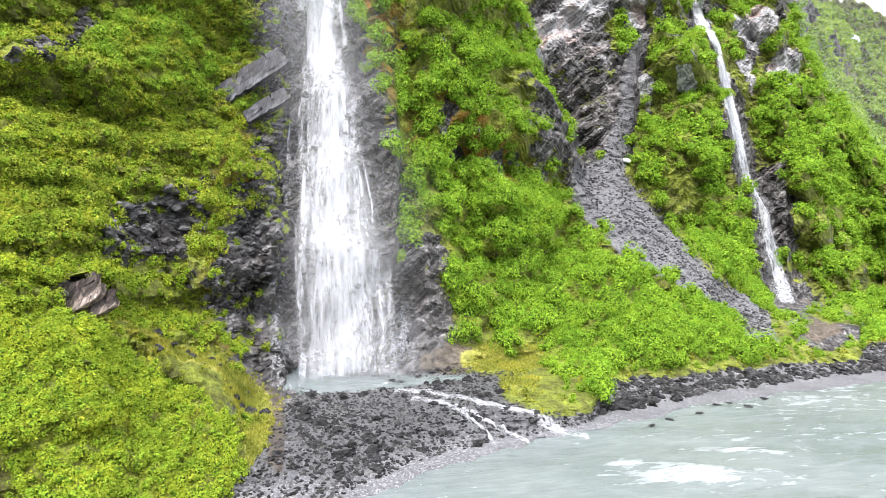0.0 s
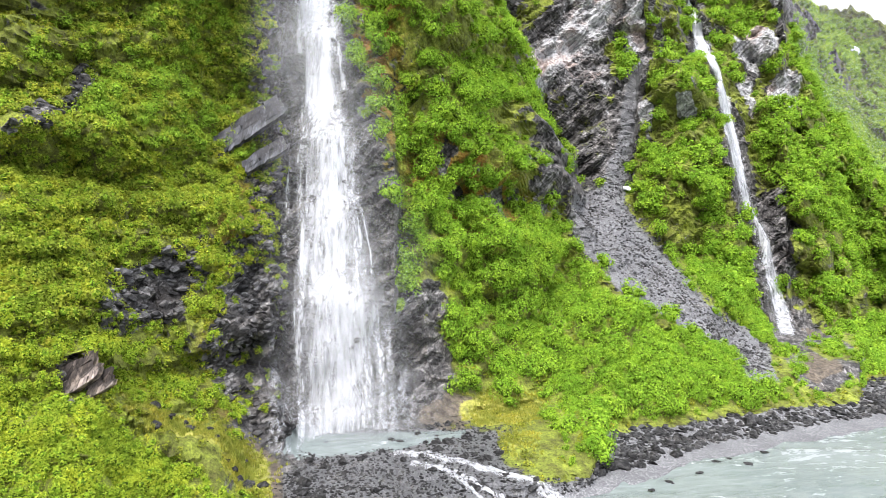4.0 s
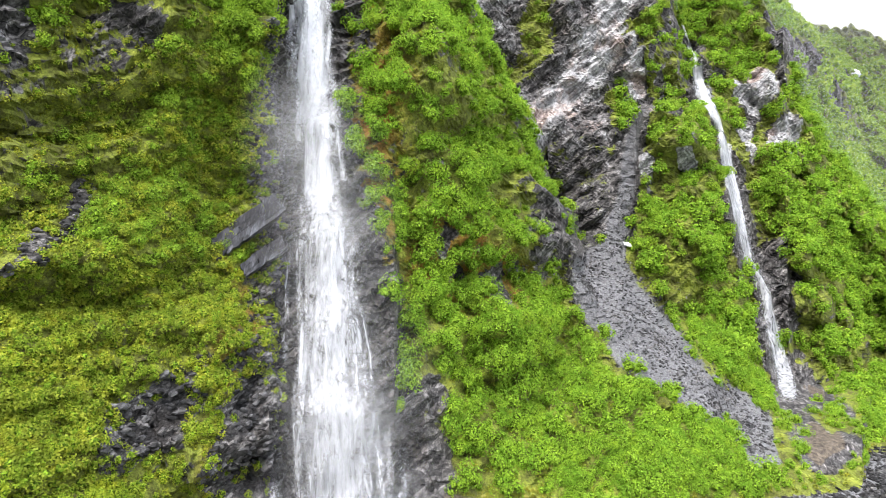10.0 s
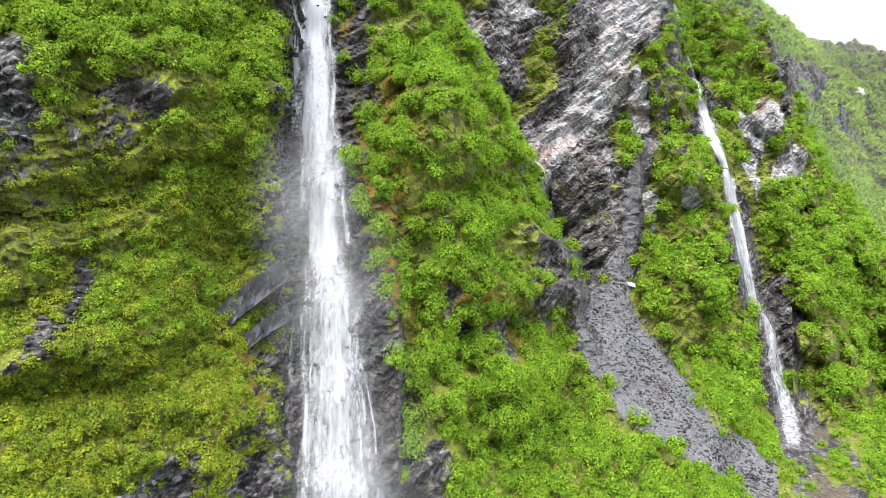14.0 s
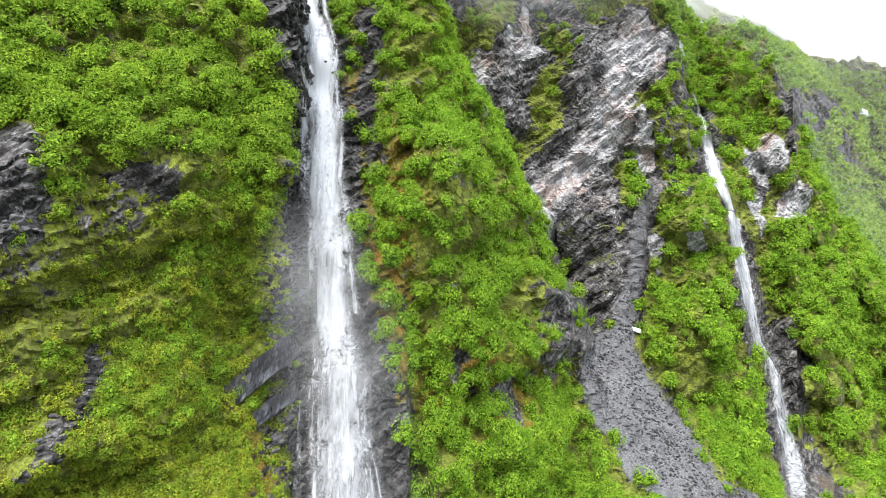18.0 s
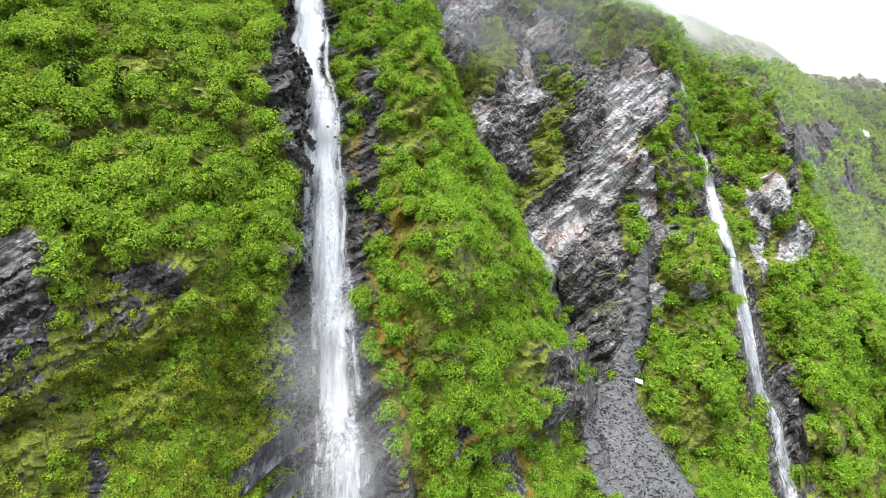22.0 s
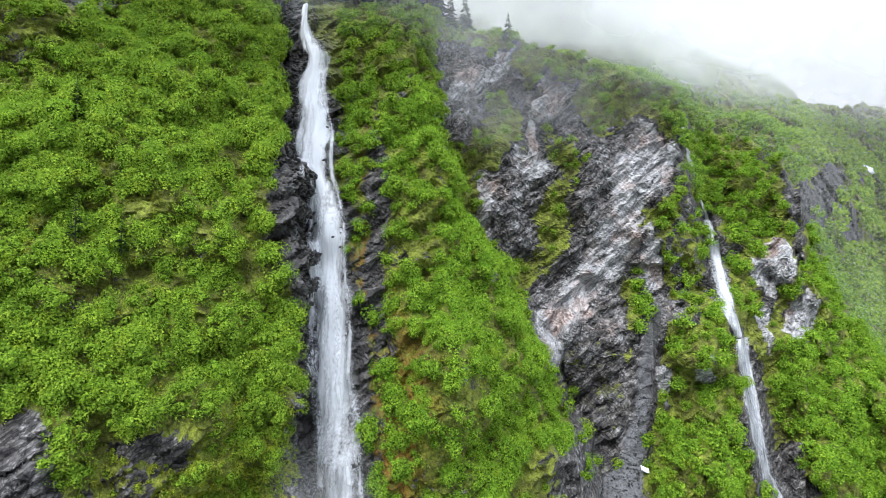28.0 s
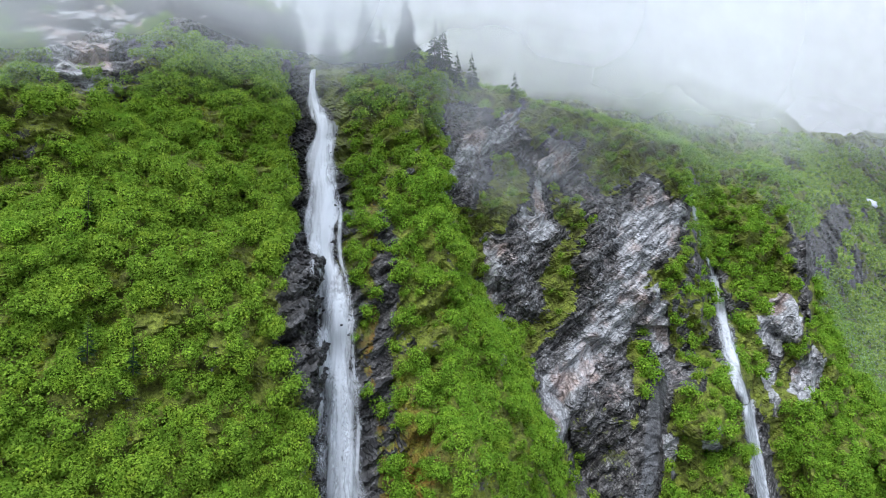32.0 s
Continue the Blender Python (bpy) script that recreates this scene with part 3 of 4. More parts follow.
def covers(u, z, y):
    """Bare rock, and how much moss, turf, scree, soil, wet and rust lie on the land there."""
    x = u * y
    patch = layered(x, y, z, 16, 4, 3)
    u0, z0 = u, z
    calm = ramp(z, 0, 0.05, 6, 0.25, 14, 1)
    u = u + calm * (0.022 * layered(x, y, z, 24, 2, 300) + 0.014 * layered(x, y, z, 13, 4, 301, 0.6) + 0.004 * layered(x, y, z, 2.5, 2, 302))
    z = np.maximum(z + calm * 5.0 * layered(x, y, z, 13, 4, 303, 0.6), 0)
    scree = scree_run(0.75 * u0 + 0.25 * u, 0.75 * z0 + 0.25 * z)
    bare = np.maximum.reduce([falls_rock(u, z), scree, beach(u, z), pale_rock(u, z), wall_rock(u, z),
                              np.clip(1.4 - np.abs(u - second_line(z)) / 0.020, 0, 1) * (z < 135) * (z > 8),
                              blobs(u, z, (0.565, 40, 0.03, 14, -0.001), (0.60, 12, 0.05, 5, 0.0), (0.66, 6, 0.06, 2.2, 0.0), (0.53, 100, 0.012, 8, 0.0), (-0.155, 125, 0.020, 24, 0.0), (-0.44, 206, 0.15, 11, 0.0), (-0.66, 192, 0.10, 15, 0.0), (0.61, 142, 0.022, 16, 0.001), (0.645, 158, 0.022, 12, 0.0), (0.585, 118, 0.012, 12, 0.0), (0.09, 43, 0.022, 4, 0.0), (0.03, 47, 0.014, 4, 0.0), (0.135, 46, 0.012, 4, 0.0), (-0.09, 30, 0.012, 9, 0.0), (0.68, 128, 0.018, 12, 0.0), (-0.50, 29.5, 0.07, 4.2, 0.004), (-0.63, 18, 0.02, 3, 0.0), (-0.02, 14, 0.05, 8, 0.0), (-0.335, 21, 0.055, 8, 0.0), (-0.77, 83, 0.05, 7, 0.0), (-0.645, 50, 0.030, 5, 0.012), (-0.53, 82, 0.05, 3, 0.0))])
    crag = left_crag(u, z)
    bare = np.maximum(bare, 0.8 * blobs(u, z, (0.235, 67, 0.075, 23, 0.0)))
    low, top = scrub_top(u), turf_top(u)
    strip = np.clip((z - low) / 0.8, 0, 1) * np.clip((top - z) / 1.2, 0, 1) * np.clip((u + 0.60) / 0.04, 0, 1) * np.clip((-0.262 - u) / 0.015, 0, 1)
    upper = np.clip(2.2 * (z - low) / np.maximum(top - low, 0.5) - 0.9 + 0.5 * patch, 0, 1)
    turf = np.maximum(strip * (1 - 0.75 * upper), blobs(u, z, (0.10, 5.6, 0.06, 1.6, 0.0))) * (1 - beach(u, z))
    soil = strip * upper
    soil = np.maximum(soil, blobs(u, z, (0.02, 6, 0.05, 1.5, 0.0), (0.645, 6.5, 0.03, 1.3, 0.0)))
    moss = np.clip(0.80 - bare * (1.05 + 0.3 * np.clip(scree + beach(u, z) + pale_rock(u, z), 0, 1)) + 0.30 * patch - 0.12 * crag, 0, 1)
    return {
        "bare": bare, "crag": crag, "patch": patch, "moss": moss * (1 - 0.7 * soil), "turf": turf, "soil": soil,
        "pale": np.maximum(pale_rock(u, z), 0.44 * wall_rock(u, z)), "scree": np.maximum(scree * ramp(z, 48, 1, 58, 0.55), beach(u, z)),
        "wet": np.maximum(np.clip(1.3 - np.abs(u - falls_line(z)) / (1.5 * falls_half(z) + 0.03), 0, 1) * (z > 3.5), beach(u, z) * np.clip((z - 0.7 + 0.4 * patch) / 0.8, 0, 0.9) * np.clip((0.24 - u) / 0.05, 0, 1)),
        "rust": blobs(u, z, (0.05, 44, 0.10, 8, 0.0), (-0.12, 70, 0.05, 25, 0.0), (-0.165, 116, 0.022, 26, 0.0), (-0.335, 24, 0.06, 12, 0.0)),
    }


def blobs_soft(u, z, bu, bz, ru, rz):
    return np.exp(-((u - bu) / ru) ** 4 - ((z - bz) / rz) ** 4)


def rough_land(u, z):
    """The land with its crags: beds of rock that rise to the right, ledges and hollows."""
    y = land(u, z)
    x = u * y
    bed = 0.72 * z - 0.62 * x + 0.3 * y
    strike = 0.62 * z + 0.72 * x
    rock = np.clip(ramp(z, 0, 0.0, 4.5, 0.05, 9, 1.0) + 0 * u, 0, 1) * ramp(u, -0.30, 1, 0.6, 1.3, 0.75, 2)
    ribs = layered(u * 150, 0 * u + 3.0, z * 0.16, 9, 3, 12) * ramp(u, 0.40, 0, 0.48, 4.5, 0.7, 9, 0.8, 15) * ramp(z, 8, 0, 25, 1) * (1 - np.exp(-((u - second_line(z)) / 0.03) ** 2))
    bulge = layered(x, y * 0.6, z, 30, 2, 77) * ramp(u, -0.4, 3.5, -0.2, 7) * ramp(z, 8, 0, 25, 1) * (np.clip((-0.34 - u) / 0.06, 0, 1) + np.clip((u + 0.10) / 0.05, 0, 1) * np.clip((0.26 - u) / 0.06, 0, 1) * ramp(z, 80, 1, 110, 0.4))
    leafy = ramp(z, 10, 0, 25, 1) * (np.clip((-0.34 - u) / 0.05, 0, 1) * ramp(z, 80, 0.25, 95, 1) + np.clip((u + 0.12) / 0.05, 0, 1) * np.clip((0.25 - u) / 0.05, 0, 1) + np.clip((u - 0.34) / 0.04, 0, 1) * (1 - np.exp(-((u - second_line(z)) / 0.03) ** 2)))
    mounds = leafy * 5.5 * (0.30 - np.abs(layered(x, y * 0.7, z * 0.9, 15, 2, 78))) * ramp(u, 0.3, 1, 0.6, 1.6)
    lumps = layered(x, y, z, 22, 3, 11) * 2.6 + ribs + bulge + mounds
    beds = layered(bed, strike * 0.22, y * 0.2, 5.0, 4, 23, 0.55)
    steps = np.abs(beds) * 3.6 - 1.3
    blocks = np.round(layered(x, y, z, 7, 2, 36) * 3) * 0.55
    near_fall = np.exp(-((u - falls_line(z)) / (falls_half(z) * 0.8)) ** 2) * (z > 5)
    tread = (bed + 1.6 * layered(x, y, z, 8, 3, 46)) / 2.6
    chips = layered(x, y, z, 3.0, 3, 37) * 0.7 + blocks + (0.55 + 0.6 * near_fall) * (tread - np.floor(tread) - 0.5)
    ledges = ramp(z, 5, 0, 8, 1.6, 10, 0, 20, 0.4, 23, 2.0, 25, 0, 40, 0.5, 57, 2.4, 59, 0, 69, 0.6, 72, 2.2, 74, 0, 95, 0.5, 105, 1.5, 107, 0, 120, 2.0, 124, 0)
    shelf = (0.62 * z - 0.36 * x + 0.3 * y + 5 * layered(x, y, z, 18, 3, 44)) / 9.5
    shelf = (shelf - np.floor(shelf)) ** 1.5
    crags = left_crag(u, z) * np.clip(0.6 + layered(x, y, z, 15, 2, 45), 0, 1.2)
    lumps = lumps + crags * (1.3 * shelf - 0.6)
    plain = blobs_soft(u, z, -0.318, 50, 0.045, 8)
    rock = rock * (1 - 0.9 * plain) * (1 - 0.8 * np.clip(scree_run(u, z), 0, 1))
    return y + rock * ((lumps + steps + chips) * (1 - 0.6 * near_fall) - ledges * near_fall) + (1 - np.minimum(rock, 1)) * 1.2 * layered(x, y, z * 3, 3, 3, 41)


# ---- the mountain side ----
U = np.concatenate([np.arange(-1.5, -0.86, 0.02), np.arange(-0.86, 0.86, 0.0043), np.arange(0.86, 1.5, 0.02)])
Z = np.concatenate([[-4, -2, -1, -0.5], np.arange(-0.2, 5.2, 0.2), np.arange(5.2, 205, 0.5), np.arange(205, 318, 1.8)])
GU, GZ = np.meshgrid(U, Z)
GY = rough_land(GU, np.maximum(GZ, 0)) + np.minimum(GZ, 0) * 2
COVER = covers(GU, np.maximum(GZ, 0), GY)
wobble = layered(GU * GY, GY, GZ, 4, 3, 51) * ramp(GZ, 0, 0, 5, 0.05, 12, 0.7)
P = np.stack([GU * GY, GY, GZ + wobble], -1)
facing = np.cross(np.gradient(P, axis=1), np.gradient(P, axis=0))
facing = facing[..., 2] / np.maximum(np.linalg.norm(facing, axis=-1), 1e-6)
COVER["moss"] = np.clip(COVER["moss"] + 0.8 * np.clip(np.abs(facing) - 0.30, -0.35, 0.4) * np.clip(1.3 - COVER["bare"], 0.0, 1), 0, 1)
mountain = thing("mountain_side", "steep slate mountain side with moss, scree and bare grey rock", "cliff",
                 mesh_of("mountain_side", P.reshape(-1, 3), grid_faces(len(Z), len(U))[:, ::-1], LAND, {k: COVER[k] for k in ("moss", "turf", "soil", "pale", "scree", "wet", "rust")}), kind="structure")

# ---- the river and its bed ----
ground = thing("ground", "flat silty river bed and valley floor", "ground", mesh_of("ground", [(-4000, -4000, -3), (4000, -4000, -3), (4000, 4000, -3), (-4000, 4000, -3)], [(0, 1, 2, 3)], LAND,
               {"moss": [0, 0, 0, 0], "scree": [1, 1, 1, 1]}), kind="structure")
rx = np.concatenate([np.linspace(-400, -60, 12), np.arange(-59, 130, 1.2), np.linspace(132, 500, 30)])
ry = np.concatenate([np.linspace(-300, 18, 12), np.arange(20, 130, 1.1), np.linspace(132, 300, 24)])
RX, RY = np.meshgrid(rx, ry)
RW = 0.22 * layered(RX * 0.6, RY * 1.4, 0 * RX, 6, 4, 61) * np.clip((RX + 25) / 30, 0.25, 1.2)
rush = np.clip(0.16 + 0.26 * layered(RX, RY * 2.2, 0 * RX, 16, 3, 71), 0, 1) * np.clip((RX - 5) / 45, 0.12, 1)
for fx, fy, fw, fh in ((24, 58.5, 9, 2.6), (33, 66, 6, 1.6), (20, 62, 5, 1.2), (58, 92, 10, 1.5), (70, 78, 9, 1.6), (95, 105, 10, 2)):
    near = np.exp(-((RX - fx - 0.35 * (RY - fy)) / fw) ** 2 - ((RY - fy + 0.10 * (RX - fx)) / fh) ** 2)
    rush = np.maximum(rush, near)
    RW = RW + 0.35 * near
river = thing("river", "milky grey-green glacial river with white rapids", "river",
              mesh_of("river", np.stack([RX, RY, RW * 0.8 - 0.05], -1).reshape(-1, 3), grid_faces(len(ry), len(rx)), RIVER, {"foam": rush}, True), kind="structure")


# ---- plants ----
def leaf_cloud(rng, lobes, leaves, size):
    """Leaf sprays on the outside of a cluster of lobes that leans out of the slope: arrays of quads about a unit crown."""
    centres, radii = np.array([l[:3] for l in lobes]), np.array([l[3] for l in lobes])
    pick = rng.choice(len(lobes), leaves * 8, p=radii ** 2 / (radii ** 2).sum())
    d = rng.normal(size=(leaves * 8, 3))
    d /= np.linalg.norm(d, axis=1)[:, None]
    p = centres[pick] + d * (radii[pick] * (0.92 + 0.42 * rng.uniform(0, 1, leaves * 8) ** 2.2))[:, None]
    deep = (np.linalg.norm(p[:, None] - centres[None], axis=-1) < radii * 0.88).any(1)
    keep = np.where((d @ np.array([0, -0.75, 0.66]) > -0.35) & ~deep & (p @ np.array([0, -0.72, 0.70]) > -0.1))[0][:leaves]
    p, d = p[keep], d[keep]
    leaves = len(keep)
    n = d * 0.9 + rng.normal(scale=0.42, size=d.shape) + np.array([0, 0, 0.30])
    n /= np.linalg.norm(n, axis=1)[:, None]
    b = rng.normal(size=d.shape)
    b -= n * (b * n).sum(1)[:, None]
    b /= np.linalg.norm(b, axis=1)[:, None]
    a = np.cross(n, b)
    s = size * rng.uniform(0.5, 1.4, leaves)[:, None]
    return np.stack([p - a * s * 0.58 - b * s * 0.5, p + a * s * 0.58 - b * s * 0.5, p + b * s * 0.85], 1)


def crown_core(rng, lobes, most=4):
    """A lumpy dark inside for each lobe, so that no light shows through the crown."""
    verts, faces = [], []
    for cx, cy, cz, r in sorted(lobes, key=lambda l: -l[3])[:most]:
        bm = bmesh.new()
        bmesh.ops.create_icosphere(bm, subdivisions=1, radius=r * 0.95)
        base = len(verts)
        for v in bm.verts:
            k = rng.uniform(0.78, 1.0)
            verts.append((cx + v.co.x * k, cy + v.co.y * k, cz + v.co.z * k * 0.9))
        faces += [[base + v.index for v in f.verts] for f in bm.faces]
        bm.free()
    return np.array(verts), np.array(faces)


def crown_lobes(rng, count):
    """A dome of overlapping lobes, the largest in the middle, that faces out of a steep slope."""
    lobes = [(0, 0, 0.32, 0.50)]
    for k in range(count - 1):
        a, r = 6.283 * (k + rng.uniform(0, 0.9)) / (count - 1), rng.uniform(0.25, 0.72)
        lobes.append((r * math.cos(a), r * math.sin(a), 0.15 + rng.uniform(0, 0.85) * (1 - r * 0.8), rng.uniform(0.18, 0.40)))
    c, s = math.cos(0.80), math.sin(0.80)
    return [(x, y * c - z * s, y * s + z * c, r) for x, y, z, r in lobes]


def scatter(rng, count, weight, region):
    """Places on the mountain side, as many as count, by weight per square metre over the cells where region is true."""
    du = np.linalg.norm(P[:-1, 1:] - P[:-1, :-1], axis=-1)
    dz = np.linalg.norm(P[1:, :-1] - P[:-1, :-1], axis=-1)
    w = (np.minimum(du, 6) * np.minimum(dz, 6) * np.where(region, weight, 0)[:-1, :-1]).ravel()
    if w.sum() <= 0:
        return np.zeros((0, 3)), np.zeros(0, int)
    cells = rng.choice(len(w), count, p=w / w.sum())
    i, j = np.divmod(cells, len(U) - 1)
    s, t = rng.uniform(size=(2, count, 1))
    return P[i, j] * (1 - s) * (1 - t) + P[i, j + 1] * s * (1 - t) + P[i + 1, j] * (1 - s) * t + P[i + 1, j + 1] * s * t, i * len(U) + j


def thicket(name, label, rng, places, sizes, templates, leafy, out=0.12):
    """One mesh of many bushes: leaf quads and their dark insides, as two parts of one stand."""
    quads, cores, faces, base = [], [], [], 0
    places = places + sizes[:, None] * out * np.array([0, -0.9, -0.45])
    turn = rng.uniform(-0.9, 0.9, len(places)) + np.arctan2(-places[:, 0], places[:, 1]) * 0.5
    for k in range(len(templates)):
        mine = np.arange(len(places)) % len(templates) == k
        leaves, (cv, cf) = templates[k]
        for p, s, a in zip(places[mine], sizes[mine], turn[mine]):
            m = np.array([[math.cos(a), -math.sin(a), 0], [math.sin(a), math.cos(a), 0], [0, 0, 1]]) * s
            quads.append(leaves.reshape(-1, 3) @ m.T + p)
            cores.append(cv @ m.T + p)
            faces.append(cf + base)
            base += len(cv)
    q = np.concatenate(quads)
    ob = thing(name, label, "shrubs", mesh_of("foliage", q, np.arange(len(q)).reshape(-1, 3), leafy), kind="stuff")
    if out > 0.02:
        # cores coloured as if in shade, filling the gaps behind the leaves
        part("shade_cores", mesh_of("shade_cores", np.concatenate(cores), np.concatenate(faces), SHADE), ob)
    return ob


rng = np.random.default_rng(5)


def bush_set(count, lobes, leaves, size, cores=4):
    out = []
    for k in range(count):
        ls = crown_lobes(rng, lobes)
        out.append((leaf_cloud(rng, ls, leaves, size), crown_core(rng, ls, cores)))
    return out


LUSH = bush_set(10, 13, 325, 0.080, 3)
SCRUB = bush_set(7, 7, 165, 0.115, 2)
FAR = bush_set(8, 9, 165, 0.122, 2)
CRAG = bush_set(7, 5, 84, 0.155, 1)
LOW = bush_set(6, 3, 52, 0.22, 1)
TUFT = bush_set(6, 3, 34, 0.26, 1)

clear = np.clip(1 - COVER["bare"] * 1.15, 0, 1)
crag, patch = COVER["crag"], COVER["patch"]
open_ground = np.clip(0.85 + 0.4 * patch - (0.9 - 0.9 * np.clip(patch, 0, 1)) * crag * ramp(GZ, 38, 0.9, 50, 0.55, 80, 0.4), 0, 1)
lush = clear * open_ground
inview = (np.abs(GU) < 0.86) & (GZ > 0.4)
meadow = np.clip(COVER["turf"] + COVER["soil"], 0, 1)
zones = {
    "left": inview & (GU < -0.28) & (GZ > 45) & (GZ < 215),
    "bank": inview & (GU < -0.26) & (GZ < 45),
    "centre": inview & (GU > -0.2) & (GU < 0.55) & (GZ > ramp(GU, 0.1, 5.5, 0.22, 3.5, 0.3, 2.4)) & (GZ < 205) & (GY < 162),
    "shore": inview & (GU > 0.19) & (GU < 0.80) & (GZ > 2.4) & (GZ < 14) & (GY < 150),
    "wall": inview & (GU > -0.2) & (GU < 0.42) & (GY >= 162) & (GZ < 205),
    "right": inview & (GU >= 0.30) & (GY >= 140) & (GY < 262) & (GZ > 2),
    "far": inview & (GU > 0.28) & (GY >= 262) & (GY < 520) & (GZ < 226),
}


def alder_shrub(k):
    """A many-stemmed alder: crown and tapered stems under one base."""
    ob = thing("alder_shrub", "bushy bright green alder growing out of the steep slope", "shrub", group="alders on the slopes")
    lobes = crown_lobes(rng, 14)
    q = leaf_cloud(rng, lobes, 820, 0.066).reshape(-1, 3)
    crown = part("crown", mesh_of("crown", q, np.arange(len(q)).reshape(-1, 3), ALDER if k % 2 else BRUSH), ob)
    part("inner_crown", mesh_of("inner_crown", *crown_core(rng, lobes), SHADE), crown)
    for lx, ly, lz, lr in lobes[:3]:
        bm = bmesh.new()
        bmesh.ops.create_cone(bm, segments=5, radius1=0.035, radius2=0.012, depth=1.0, cap_ends=True)
        tip = Vector((lx, ly, lz))
        bmesh.ops.transform(bm, matrix=Matrix.Translation(tip / 2) @ tip.to_track_quat("Z", "Y").to_matrix().to_4x4() @ Matrix.Diagonal((1, 1, tip.length, 1)), verts=bm.verts)
        me = bpy.data.meshes.new("stem")
        bm.to_mesh(me)
        bm.free()
        me.materials.append(BARK)
        part("stem", me, ob)
    return ob


ALDERS = [alder_shrub(k) for k in range(6)]


def plant_alders(count, weight, region, low, high):
    spots, _ = scatter(rng, count, weight, region)
    for n, p in enumerate(spots):
        s, a = rng.uniform(low, high), rng.uniform(-50, 50)
        m = Matrix.Translation(p - np.array([0, 0.08, 0.10]) * s) @ pose(0, 0, 0, 0, 0, a) @ Matrix.Diagonal((s, s, s * rng.uniform(0.85, 1.15), 1))
        if ALDERS and n < len(ALDERS) and not ALDERS[n].get("planted"):
            ALDERS[n].matrix_basis = m
            ALDERS[n]["planted"] = 1
        else:
            source = ALDERS[n % len(ALDERS)]
            keep, source.scale = source.matrix_basis.copy(), (1, 1, 1)
            made = copy_thing(source, m)
            source.matrix_basis = keep


plant_alders(150, lush ** 2, zones["centre"] & (GZ > 12), 1.8, 3.2)
plant_alders(90, lush ** 3, zones["left"] & (GZ > 80), 1.9, 3.4)
plant_alders(60, lush ** 3, zones["right"] & (GU < 0.5), 1.9, 3.2)
pl, _ = scatter(rng, 1750, lush ** 2, zones["left"])
thicket("slope_thicket", "dense green alder brush covering the upper slope", rng, pl, rng.uniform(1.5, 3.7, len(pl)) * ramp(pl[:, 2], 70, 0.6, 95, 1), LUSH, BRUSH)
pl, _ = scatter(rng, 2600, (0.25 + lush) * (1 - COVER["bare"]) * np.where(GZ < scrub_top(GU), 1.0, np.where(GZ > turf_top(GU) + 0.5, 0.7, 0.02)), zones["bank"])
thicket("bank_thicket", "low yellow-green willow scrub on the river bank", rng, pl, rng.uniform(0.5, 1.25, len(pl)), SCRUB, WILLOW, 0.03)
pl, _ = scatter(rng, 1480, lush ** 1.5 * (1 - meadow), zones["centre"])
thicket("ridge_thicket", "bright green alder thicket on the ridge beside the falls", rng, pl, rng.uniform(1.2, 3.6, len(pl)), LUSH, ALDER)
pl, _ = scatter(rng, 600, clear, zones["shore"])
thicket("shore_thicket", "bright green willow and alder thicket above the river's edge", rng, pl, rng.uniform(0.9, 2.2, len(pl)) * ramp(pl[:, 2], 2, 0.35, 7, 1), LUSH, ALDER)
pl, _ = scatter(rng, 1000, lush ** 1.3, zones["wall"])
thicket("wall_thicket", "alder brush in patches on the grey rock wall", rng, pl, rng.uniform(1.5, 3.2, len(pl)), FAR, BRUSH)
pl, _ = scatter(rng, 420, clear, inview & (GU > -0.215) & (GU < 0.0) & (GZ > 128) & (GZ < 204) & (GY < 215))
thicket("crest_thicket", "alder brush along the misty crest of the ridge", rng, pl, rng.uniform(1.3, 3.0, len(pl)), FAR, BRUSH)
pl, _ = scatter(rng, 1900, lush ** 2, zones["right"])
thicket("gorge_thicket", "bright alder thicket round the second waterfall", rng, pl, rng.uniform(1.7, 4.2, len(pl)), FAR, ALDER)
pl, _ = scatter(rng, 1700, lush ** 2, zones["far"])
thicket("far_thicket", "distant green brush on the slopes up the valley", rng, pl, rng.uniform(3.0, 6.0, len(pl)), LOW, BRUSH, 0.05)
pl, _ = scatter(rng, 3000, np.clip(0.55 + patch, 0.1, 1) * np.clip(1.15 - COVER["bare"], 0, 1), inview & (crag > 0.3) & (GZ > 14))
thicket("crag_scrub", "yellow-green scrub and ferns in patches on the slate crags", rng, pl, rng.uniform(0.5, 1.5, len(pl)), CRAG, CRAGLEAF, 0.02001)
pl, _ = scatter(rng, 5200, np.clip(COVER["moss"] - 0.25, 0, 1) * (0.40 + 0.8 * crag) * np.clip(1.2 - COVER["bare"], 0, 1), inview & (GY < 150))
thicket("crag_undergrowth", "ferns and low moss tufts on the crags", rng, pl, rng.uniform(0.3, 0.95, len(pl)), TUFT, FERN, 0.01)


def grass_tuft(rng):
    a = rng.uniform(0, 6.283, 16)
    lean = rng.uniform(0.1, 0.6, 16)
    tip = np.stack([np.cos(a) * lean, np.sin(a) * lean, rng.uniform(0.6, 1.1, 16)], -1)
    side = np.stack([-np.sin(a), np.cos(a), 0 * a], -1) * 0.09
    return np.stack([-side, side, tip], 1) + rng.normal(scale=0.25, size=(16, 1, 3)) * np.array([1, 1, 0])


pl, _ = scatter(rng, 5200, COVER["turf"] * (1 - COVER["soil"]) * (1 - beach(GU, np.maximum(GZ, 0))), inview & (GU < 0.3) & (GZ < 20))
TUFTS = [(grass_tuft(rng), (np.zeros((1, 3)), np.zeros((0, 3), int))) for k in range(6)]
